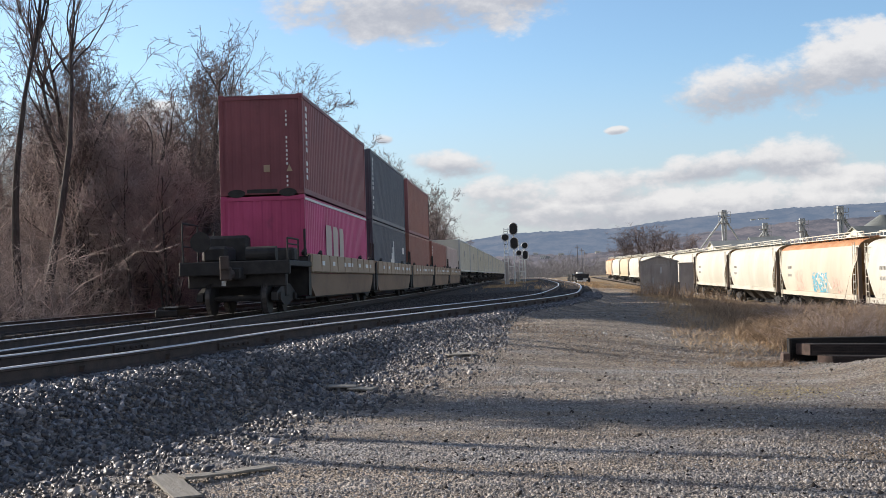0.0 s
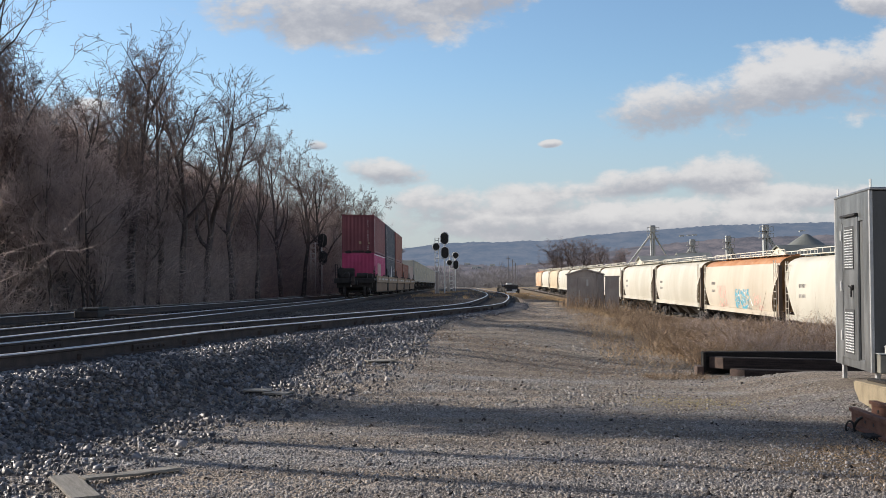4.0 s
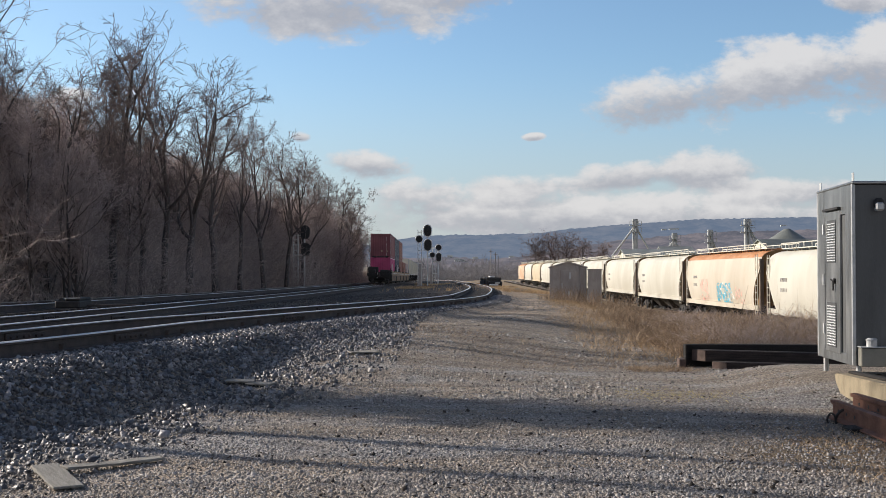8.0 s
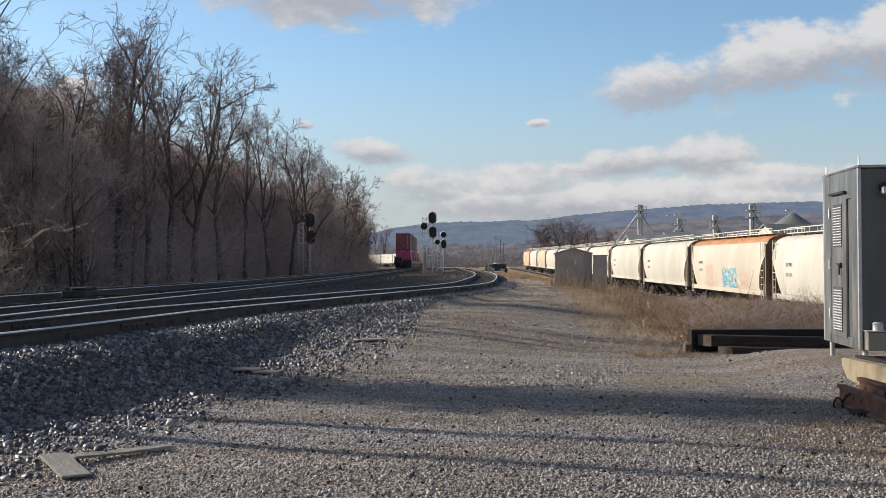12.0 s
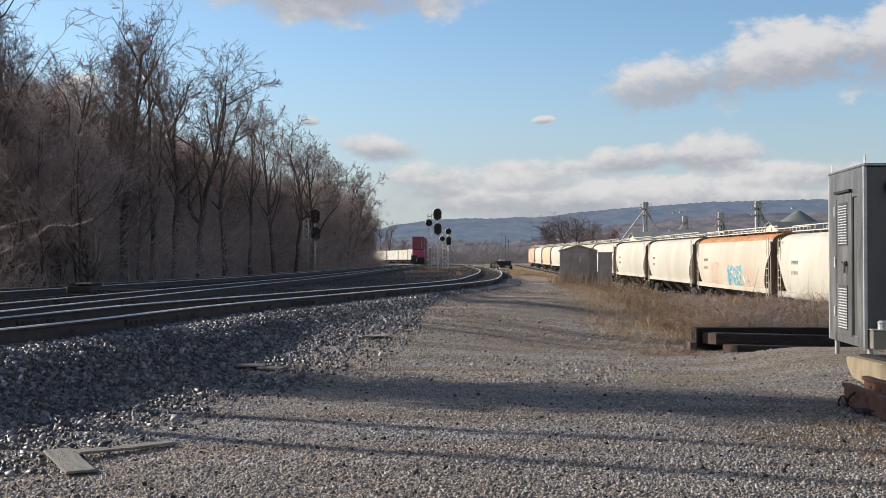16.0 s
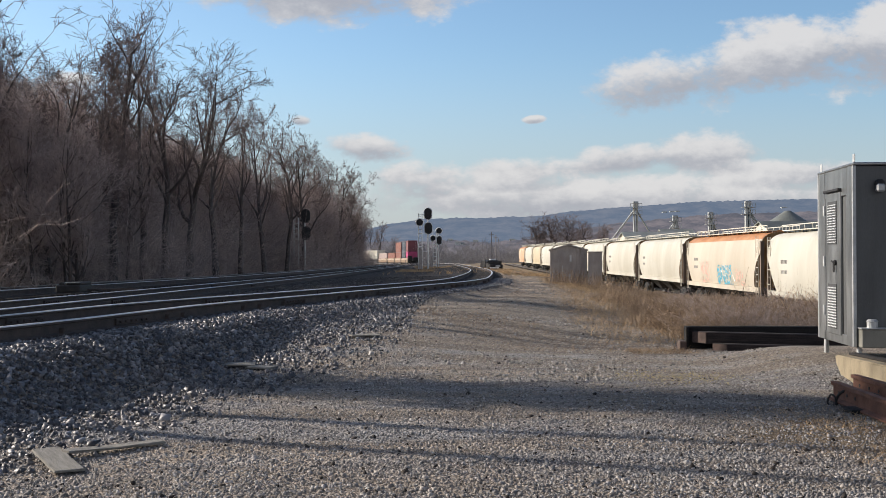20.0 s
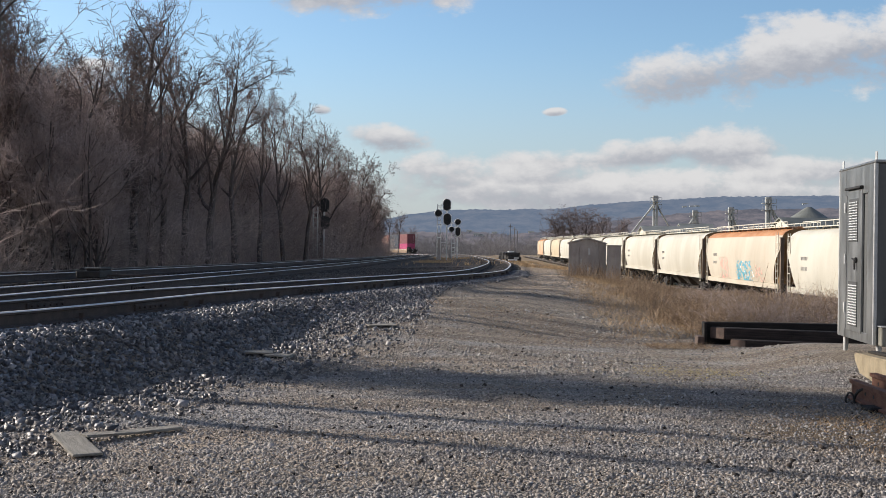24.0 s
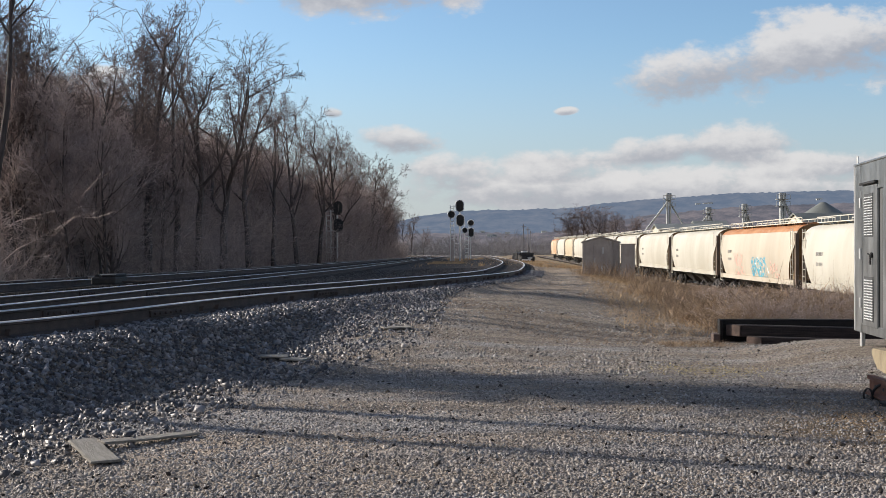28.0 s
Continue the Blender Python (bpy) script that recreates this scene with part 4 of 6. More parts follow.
        bm = rod(B(), (-0.15, -9.55, 1.25), (-0.22, -9.6, 0.55), 0.06, seg=6)
        part("air_hose", bm, M["galv"], c, "hanging pale air hose")
        bm = box(B(), -0.12, 0.12, -10.32, -10.22, 0.95, 1.3, 0.03)
        part("end_device", bm, M["rust"], c, "small dark end-of-train box")
        truck(c, -8.0, RIDE)
    z = 0.21
    for args in stack:
        container(c, "container", z, 12.19, *args[:3], marks=args[3:])
        z += 2.9 + 0.02
    return c


def trailer_car(seed):
    """A long white trailer body riding on a low dark flat car."""
    rnd = random.Random(seed)
    c = thing("trailer_flat_car", "white trailer body riding on a black flat car", "railway car", "trailer flat cars")
    bm = box(B(), -1.3, 1.3, -8.2, 8.2, 1.22, 4.1, 0.04)
    for sx in (-1, 1):
        for i in range(27):
            y = -8.0 + i * 0.615
            box(bm, sx * 1.30, sx * 1.325, y - 0.03, y + 0.03, 1.3, 4.02)
    b = part("trailer_body", bm, M["white"], c, "dusty white ribbed trailer body")
    bm = B()
    for sx in (-1, 1):
        box(bm, sx * 1.29, sx * 1.34, -8.22, 8.22, 1.2, 1.32)
        box(bm, sx * 1.29, sx * 1.34, -8.22, 8.22, 4.0, 4.12)
        for y in (-8.2, 8.05):
            box(bm, sx * 1.2, sx * 1.33, y - 0.03, y + 0.15, 1.22, 4.1)
    part("edge_rail", bm, M["galv"], b)
    bars(b, "logo_bar", M["grey_steel"], [(sx * 1.326, sx * 1.335, -2.0 + i * 0.9, -1.3 + i * 0.9, 2.6, 3.2) for sx in (-1, 1) for i in range(rnd.choice((2, 4)))], "faded grey letter bar")
    bm = box(B(), -0.5, 0.5, -8.4, 8.4, 0.75, 1.1, 0.03)
    for y in (-6, -3, 0, 3, 6):
        box(bm, -1.3, 1.3, y - 0.2, y + 0.2, 0.85, 1.05)
    for sx in (-1, 1):
        rod(bm, (sx * 0.9, -5.2, 0.95), (sx * 1.15, -5.2, 0.95), 0.4, seg=12)
        rod(bm, (sx * 0.9, -6.3, 0.95), (sx * 1.15, -6.3, 0.95), 0.4, seg=12)
    part("frame", bm, M["black"], c)
    truck(c, -6.6, RIDE)
    truck(c, 6.6, RIDE)
    return c


TRAIN = []
PITCH = 13.9
specs = [
    ("last well car with a maroon container on a magenta one", [(M["magenta"], M["magenta_shade"], "magenta corrugated container", big_logo), (M["maroon_side"], M["maroon"], "maroon corrugated container", rear_marks, side_code)]),
    ("well car with two stacked blue-grey containers", [(M["navy"], M["navy"], "blue-grey container", end_logo), (M["navy"], M["navy"], "blue-grey container", side_code)]),
    ("well car with two stacked rust-brown containers", [(M["brown"], M["brown"], "rust-brown container"), (M["brown"], M["maroon_side"], "rust-brown container")]),
    ("well car with one low rust-brown container", [(M["brown"], M["brown"], "rust-brown container", side_code)]),
    ("well car with one faded pinkish-grey container", [(M["pinkish"], M["pinkish"], "faded pinkish-grey container")]),
]
for i, (label, stack) in enumerate(specs):
    c = well_unit(label, stack, i == 0)
    mid = 6.1 + i * PITCH
    TRAIN.append((c, mid - 4.5, mid + 4.5))
first = trailer_car(1)
for i in range(13):
    c = first if i == 0 else copy_thing(first, Matrix.Identity(4))
    mid = 6.1 + 4 * PITCH + 16.6 + i * 18.0
    TRAIN.append((c, mid - 6.6, mid + 6.6))

# ---- hopper cars ----


def hopper(y, paint, roof_mat, label, graffiti=False, seed=0):
    """A covered hopper: round-shouldered sides with cut lower corners, end slopes, ladders, roof walk and trucks."""
    L, z0 = 9.2, 1.25                   # half length, sill height
    c = thing("hopper_car", label, "railway car", "covered hopper cars", at=pose(HOP_X, y, hopper_z(y)))
    prof = []
    for i in range(9):
        a = i / 8
        prof.append((1.36 + 0.17 * math.sin(a * math.pi) ** 0.8, z0 + 0.05 + 2.52 * a))
    for i in range(1, 6):
        a = i / 5 * math.pi / 2
        prof.append((1.36 - 0.95 * (1 - math.cos(a)), z0 + 2.57 + 0.55 * math.sin(a)))

    def inset(z):                       # how far the ends draw in at that height
        f = (z - z0) / 3.12
        return 1.9 * max(0.0, 0.60 - f) ** 0.6 + 0.3 * max(0.0, f - 0.78)
    bm = B()
    ys = [i / 20 for i in range(-20, 21)]
    grid = []
    for x, z in [(-q[0], q[1]) for q in prof] + [(q[0], q[1]) for q in prof[::-1]]:
        l = L - 0.22 - inset(z)
        grid.append([bm.verts.new((x, f * l, z)) for f in ys])
    for r in range(len(grid) - 1):
        for j in range(len(ys) - 1):
            bm.faces.new((grid[r][j], grid[r][j + 1], grid[r + 1][j + 1], grid[r + 1][j]))
    bmesh.ops.recalc_face_normals(bm, faces=bm.faces[:])
    ends = [[g[j].co.copy() for g in grid] for j in (0, -1)]
    part("body", bm, paint, c, smooth=True)
    for e in ends:
        bm = B()
        bm.faces.new([bm.verts.new(q) for q in e])
        part("end_sheet", bm, M["ochre"], c, "grimy ochre end slope sheet")
    bm = B()
    for s in (-1, 1):
        box(bm, s * 1.38, s * 1.47, -L + 0.35, L - 0.35, z0 - 0.12, z0 + 0.16, 0.02)
    part("sill", bm, paint, c)
    for s in (-1, 1):
        for e in (-1, 1):
            part("end_post", box(B(), s * 1.28, s * 1.44, e * (L - 0.10), e * (L - 0.32), z0 - 0.1, z0 + 2.62, 0.015), M["post_brown"], c, "grimy brown corner post")
    bm = B()
    for s in (-1, 1):
        box(bm, -1.4, 1.4, s * (L - 0.45), s * (L - 0.12), z0 - 0.2, z0 + 0.14, 0.02)
        prism(bm, [(s * (L - 0.5), z0 + 0.1), (s * (L - 2.3), z0 + 0.1), (s * (L - 1.1), z0 + 2.1)], -0.08, 0.08, "x")
        rod(bm, (0, s * (L - 0.2), z0 - 0.1), (0, s * (L + 0.35), z0 - 0.1), 0.12, seg=8)
    for y0 in (-4.3, 0.0, 4.3):
        vs = [bm.verts.new((sx * a, y0 + sy * b, q)) for a, b, q in ((1.3, 2.0, z0 + 0.08), (0.35, 0.45, 0.35)) for sx, sy in ((-1, -1), (1, -1), (1, 1), (-1, 1))]
        for i in range(4):
            bm.faces.new((vs[i], vs[(i + 1) % 4], vs[4 + (i + 1) % 4], vs[4 + i]))
        bm.faces.new(vs[4:])
    part("underframe", bm, M["black"], c)
    for s in (-1, 1):
        part("slope_bay", box(B(), -1.24, 1.24, s * (L - 1.15), s * (L - 2.2), z0 + 0.15, z0 + 1.9, 0.02), M["ochre"], c, "grimy ochre end bay")
    for e in (-1, 1):
        for s in (-1, 1):
            bm = B()
            for q in (0.0, 0.42):
                rod(bm, (s * 1.50, e * (L - 0.45 - q), z0 - 0.35), (s * 1.50, e * (L - 0.45 - q), z0 + 2.9), 0.022, seg=5)
            for i in range(9):
                q = z0 - 0.3 + i * 0.38
                rod(bm, (s * 1.50, e * (L - 0.45), q), (s * 1.50, e * (L - 0.87), q), 0.018, seg=5)
            part("ladder", bm, M["rail_white"], c)
    zt = z0 + 3.15
    bm = B()
    for s in (-1, 1):
        box(bm, s * 0.36, s * 0.86, -L + 0.8, L - 0.8, zt + 0.06, zt + 0.10)
        n = 15
        for i in range(n):
            q = -L + 0.9 + i * (2 * L - 1.8) / (n - 1)
            rod(bm, (s * 0.86, q, zt + 0.08), (s * 0.88, q, zt + 0.34), 0.024, seg=5)
            rod(bm, (s * 0.6, q, zt - 0.05), (s * 0.6, q, zt + 0.07), 0.03, seg=5)
        rod(bm, (s * 0.88, -L + 0.9, zt + 0.34), (s * 0.88, L - 0.9, zt + 0.34), 0.026, seg=5)
    part("roof_walk", bm, M["rail_white"], c, "pale roof walk with edge rail")
    hatch = part("hatch", box(B(), -0.3, 0.3, -0.8, 0.8, zt - 0.03, zt + 0.12, 0.03), roof_mat, c)
    hatch.matrix_basis = pose(0, -6.6, 0)
    for i in range(1, 8):
        share(hatch, pose(0, -6.6 + i * 1.9, 0), c)
    if roof_mat is not paint:
        pts = [(-q[0] * 1.004, q[1] + 0.004) for q in prof[9:14]]
        bm = B()
        rows = []
        for x, z in pts:
            l = L - 0.24 - inset(z)
            rows.append([bm.verts.new((x, f * l, z + 0.006)) for f in ys])
        for a, b in zip(rows, rows[1:]):
            for j in range(len(ys) - 1):
                bm.faces.new((a[j], a[j + 1], b[j + 1], b[j]))
        part("rusty_eave", bm, roof_mat, c, "rust-orange shoulder of the roof")
    rnd = random.Random(seed)
    bars(c, "stencil", M["mark_grey"], [(-1.538, -1.525, L - 2.9 - 0.22 * j, L - 2.78 - 0.22 * j, z0 + 1.55 - 0.5 * i, z0 + 1.73 - 0.5 * i) for i in range(2) for j in range(5)], "grey stencilled bar")
    if graffiti:
        for name, mat, y0, y1, zz0, zz1, n in (("spray_mark", M["blue"], 0.1, -3.2, 0.1, 1.3, 120), ("spray_mark", M["pink"], 4.6, 2.2, 0.1, 1.5, 60), ("spray_mark", M["pink"], -4.2, -6.0, 0.1, 1.1, 30), ("spray_mark", M["mark"], -0.3, -3.6, 0.2, 1.3, 16)):
            bm = B()
            for i in range(n):
                ya, za = rnd.uniform(y1, y0), z0 + rnd.uniform(zz0, zz1)
                yb, zb = ya + rnd.uniform(-0.35, 0.35), za + rnd.uniform(-0.35, 0.35)
                zb = min(max(zb, z0 + zz0), z0 + zz1)
                xa = -1.36 - 0.17 * math.sin(min(max((za - z0) / 2.8, 0), 1) * math.pi) ** 0.8 - 0.008
                xb = -1.36 - 0.17 * math.sin(min(max((zb - z0) / 2.8, 0), 1) * math.pi) ** 0.8 - 0.008
                d = Vector((0, -(zb - za), yb - ya)).normalized() * rnd.uniform(0.015, 0.05)
                q = [Vector((xa, ya, za)), Vector((xb, yb, zb))]
                bm.faces.new([bm.verts.new(p) for p in (q[0] - d, q[1] - d, q[1] + d, q[0] + d)])
            tagged(part(name, bm, mat, c, "loose spray-paint strokes"), kind="stuff")
    truck(c, -L + 1.9)
    truck(c, L - 1.9)
    return c


HOP_Y0, HOP_STEP = 49.3, 19.3
cars = [("cream", "cream"), ("cream2", "orange"), ("cream", "cream"), ("cream", "cream"), ("cream", "cream"), ("cream", "cream"), ("cream", "cream"), ("cream", "cream"), ("tan", "tan"), ("cream", "cream"), ("mixed", "orange")]
for i, (a, b) in enumerate(cars):
    lab = {"cream": "cream covered hopper car on the storage track", "cream2": "faded tan hopper car with rusty roof edge and graffiti", "tan": "dusty tan covered hopper car", "mixed": "worn orange and cream covered hopper car at the string's end"}[a]
    hopper(HOP_Y0 + i * HOP_STEP, M[a], M[b], lab, a == "cream2", i)

# ---- equipment case on its terrace ----


def equipment_case():
    x0, x1, y0, y1, z0, z1 = 4.895, 5.985, 13.3, 14.95, 0.40, 2.56
    t = thing("equipment_case", "tall aluminium trackside equipment case with louvred door", "signal cabinet", at=pose(x0, y0, z0, 0, 0, -4.9))
    W, D, H = x1 - x0, y1 - y0, z1 - z0
    part("body", box(B(), 0, W, 0, D, 0, H, 0.012), M["alu_shade"], t, "plain weathered aluminium body, colour darkened for shade")
    for x, y in ((-0.03, -0.012), (-0.03, D - 0.018)):
        part("corner_strip", box(B(), x, x + 0.045, y, y + 0.03, 0.0, H, 0.006), M["galv"], t, "bright corner edge strip")
    part("roof", box(B(), -0.03, W + 0.03, -0.03, D + 0.03, H, H + 0.035, 0.01), M["alu"], t)
    # the door side faces the yard road
    bm = B()
    for a, b in ((0.0, 0.30), (D - 0.36, D)):
        box(bm, -0.022, 0.0, a, b, 0.0, H, 0.004)
    box(bm, -0.022, 0.0, 0.22, D - 0.30, H - 0.34, H, 0.004)
    box(bm, -0.022, 0.0, 0.22, D - 0.30, 0.0, 0.12, 0.004)
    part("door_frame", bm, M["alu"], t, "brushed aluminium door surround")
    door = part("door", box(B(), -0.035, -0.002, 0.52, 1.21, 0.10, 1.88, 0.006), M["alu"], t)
    part("drip_edge", box(B(), -0.07, -0.02, 0.50, 1.22, 1.89, 1.92, 0.004), M["black"], t)
    for a, b in ((1.23, 1.77), (0.17, 0.73)):
        lv = part("louvre_panel", box(B(), -0.043, -0.036, 0.68, 1.10, a, b), M["alu_shade"], door)
        bm = box(B(), -0.012, 0.0, 0.0, 0.040, 0.0, 0.014)
        for v in bm.verts:
            if v.co.x < -0.006 and v.co.z > 0.007:
                v.co.x += 0.010
        first = None
        for i in range(15):
            for j in range(6):
                m = pose(-0.043, 0.692 + j * 0.067, a + 0.02 + i * (b - a - 0.04) / 15)
                if first is None:
                    first = part("slot", bm, M["silver"], lv, "bright pressed vent slot")
                    first.matrix_basis = m
                else:
                    share(first, m, lv)
    bm = rod(B(), (-0.06, 0.72, 1.0), (-0.035, 0.72, 1.0), 0.035, seg=12)
    box(bm, -0.075, -0.055, 0.70, 0.74, 0.88, 1.01, 0.008)
    rod(bm, (-0.065, 0.72, 1.0), (-0.065, 0.82, 1.02), 0.012, seg=6)
    part("handle", bm, M["black"], door, "dark swing handle with padlock")
    for z in (0.32, 0.95, 1.6):
        part("hinge", rod(B(), (-0.045, 1.235, z), (-0.045, 1.235, z + 0.13), 0.02, seg=8), M["galv"], door)
    for y in (0.05, D - 0.05):
        bm = box(B(), 0.0, 0.012, y - 0.04, y + 0.04, H - 0.02, H + 0.14, 0.004)
        part("lifting_eye", bm, M["galv"], t)
    bm = box(B(), 0.22, 0.33, -0.10, 0.0, H - 0.31, H - 0.17, 0.03)
    part("lamp_housing", bm, M["black"], t)
    part("lamp_lens", box(B(), 0.225, 0.325, -0.118, -0.02, H - 0.325, H - 0.225, 0.02), M["galv"], t, "pale lamp lens")
    bm = box(B(), 0.03, 0.33, -0.16, 0.0, 0.0, 0.22, 0.01)
    cb = part("cable_box", bm, M["alu_dull"], t)
    part("box_lid", box(B(), 0.02, 0.34, -0.17, 0.0, 0.222, 0.236, 0.004), M["galv"], cb)
    bm = rod(B(), (0.17, -0.085, 0.236), (0.17, -0.085, 0.31), 0.062, seg=14)
    rod(bm, (0.17, -0.085, 0.31), (0.17, -0.085, 0.335), 0.072, 0.045, 14)
    part("vent_cap", bm, M["galv"], cb, "round pale vent cap")
    for x, y in ((0.06, 0.06), (0.06, D - 0.06), (W - 0.06, 0.06), (W - 0.06, D - 0.06)):
        part("leg", rod(B(), (x, y, -0.26), (x, y, 0.0), 0.032, seg=10), M["galv"], t)
    for z in (0.5, 1.25):                              # rivet lines and seams of the plain side
        part("seam", box(B(), 0.0, W, -0.004, 0.0, z, z + 0.012), M["alu_shade"], t)


equipment_case()


def retaining_beam():
    t = thing("concrete_beam", "stained yellowish concrete beam holding the gravel terrace", "concrete beam", at=pose(4.70, 13.0, -0.08, 0, 0, -87))
    bm = prism(B(), [(0.0, 0.42), (3.2, 0.42), (3.2, 0.0), (0.42, 0.0), (0.24, 0.12), (0.03, 0.32)], -0.16, 0.16)
    bmesh.ops.bevel(bm, geom=bm.edges[:], offset=0.015, segments=2, affect="EDGES")
    part("beam", bm, M["concrete"], t)
    part("top_plank", box(B(), 0.06, 3.1, -0.02, 0.08, 0.422, 0.45, 0.006), M["timber_black"], t)


retaining_beam()

SCRAP = [(-0.075, 0.0), (0.075, 0.0), (0.075, 0.016), (0.012, 0.03), (0.012, 0.135), (0.036, 0.145), (0.036, 0.18), (-0.036, 0.18), (-0.036, 0.145), (-0.012, 0.135), (-0.012, 0.03), (-0.075, 0.016)]
for k, (x, y, z, l, a) in enumerate(((3.93, 11.25, 0.05, 3.4, 178), (4.22, 11.5, 0.09, 3.4, 180.5))):
    o = thing("scrap_rail", "rusty orange length of old rail lying on blocks", "rail", "scrap rails", at=pose(x, y, z, 0, 0, a))
    bm = prism(B(), SCRAP, 0, l)
    part("rail", bm, M["orange_rust"], o)
    for q in (0.18, 0.42, 0.66):
        part("bolt_hole", rod(B(), (-0.016, q, 0.085), (0.016, q, 0.085), 0.018, seg=8), M["black"], o)
o = thing("timber_block", "short dark timber block under the old rails", "timber block", at=pose(4.0, 10.4, 0.0))
part("block", box(B(), -0.25, 0.5, -0.13, 0.13, -0.03, 0.075, 0.01), M["timber_black"], o)


def hoop(name, label, pts, r, mat, category):
    c = bpy.data.curves.new(name, "CURVE")
    c.dimensions, c.bevel_depth, c.bevel_resolution = "3D", r, 2
    s = c.splines.new("BEZIER")
    s.bezier_points.add(len(pts) - 1)
    for b, p in zip(s.bezier_points, pts):
        b.co = p
        b.handle_left_type = b.handle_right_type = "AUTO"
    c.materials.append(mat)
    return tagged(new(name, c), label, category)


hoop("steel_hoop", "thin bent black cable end on the gravel", [(3.86, 11.0, -0.02), (3.86, 10.95, 0.12), (3.93, 10.9, 0.17), (3.99, 10.85, 0.09), (4.06, 10.8, 0.0)], 0.014, M["black"], "cable")
hoop("steel_hoop", "thick bent black cable end on the gravel", [(3.98, 10.75, -0.02), (3.97, 10.7, 0.10), (4.02, 10.66, 0.16), (4.10, 10.6, 0.16), (4.15, 10.5, 0.10), (4.2, 10.4, 0.02), (4.4, 10.2, 0.0)], 0.022, M["black"], "cable")
hoop("steel_hoop", "thin loop of black wire on the gravel", [(3.78, 11.0, 0.0), (3.77, 10.97, 0.09), (3.80, 10.94, 0.13), (3.84, 10.93, 0.03)], 0.010, M["black"], "cable")


def timber_frame():
    t = thing("timber_crib", "open crib of black old timbers half sunk in gravel", "timber crib", at=pose(3.90, 17.45, -0.07, 0, 0, -4))
    part("back_wall", box(B(), 0.0, 3.3, 0.62, 0.74, -0.15, 0.42, 0.01), M["timber_black"], t)
    part("end_post", box(B(), -0.05, 0.0, 0.50, 0.74, -0.15, 0.42, 0.01), M["timber_black"], t)
    part("end_board", box(B(), -0.16, -0.052, 0.40, 0.70, -0.15, 0.20, 0.01), M["sawn"], t, "weathered brown end board")
    part("floor", box(B(), 0.0, 3.3, -0.1, 0.62, -0.20, -0.10, 0.006), M["timber_black"], t)
    bm = box(B(), 0.0, 3.0, 0.0, 0.24, 0.0, 0.19, 0.012)
    for v in bm.verts:
        if v.co.x < 0.1:
            v.co.x += (0.24 - v.co.y) * 0.8
    a = part("timber", bm, M["timber"], t, "brown squared timber with a pale sawn end")
    a.matrix_basis = pose(0.06, 0.30, 0.165, 0, 1.3, 1)
    b = share(a, pose(0.33, -0.02, 0.0, 0, 1.4, 2), t)
    for log in (a, b):
        bm = box(B(), -0.012, 0.0, 0.012, 0.228, 0.012, 0.178)
        for v in bm.verts:
            v.co.x += (0.24 - v.co.y) * 0.8
        part("sawn_end", bm, M["sawn"], log, "brown sawn timber end")


timber_frame()


def board(name, label, x, y, z, l, w, a, tilt=0.0, th=0.02):
    o = thing(name, label, "board", "loose boards", at=pose(x, y, z, tilt, 0, a))
    bm = box(B(), -l / 2, l / 2, -w / 2, w / 2, 0, th, 0.004)
    bmesh.ops.subdivide_edges(bm, edges=[e for e in bm.edges if e.calc_length() > l * 0.8], cuts=5)
    for v in bm.verts:
        v.co.z += 0.012 * math.sin(v.co.x * 3.0 + x) + random.uniform(-0.002, 0.002)
        v.co.y += random.uniform(-0.004, 0.004)
    part("plank", bm, M["board"], o)


board("loose_board", "weathered grey board lying on the gravel", -2.50, 8.53, ground(-2.50, 8.53) + 0.035, 0.80, 0.13, 45)
board("loose_board", "short wide grey board lying on the gravel", -2.76, 8.02, ground(-2.76, 8.02) + 0.03, 0.86, 0.20, -60)
board("loose_slab", "flat grey broken slab on the gravel", -2.62, 14.5, ground(-2.62, 14.5) + 0.04, 0.36, 0.34, 10)
board("loose_slab", "flat grey broken slab on the gravel", -2.33, 14.35, ground(-2.33, 14.35) + 0.03, 0.32, 0.28, -12)
board("loose_slab", "thin pale slab lying on the gravel", -1.25, 17.6, ground(-1.25, 17.6) + 0.03, 0.45, 0.34, 15)

# ---- relay shed and cabinet among the weeds ----


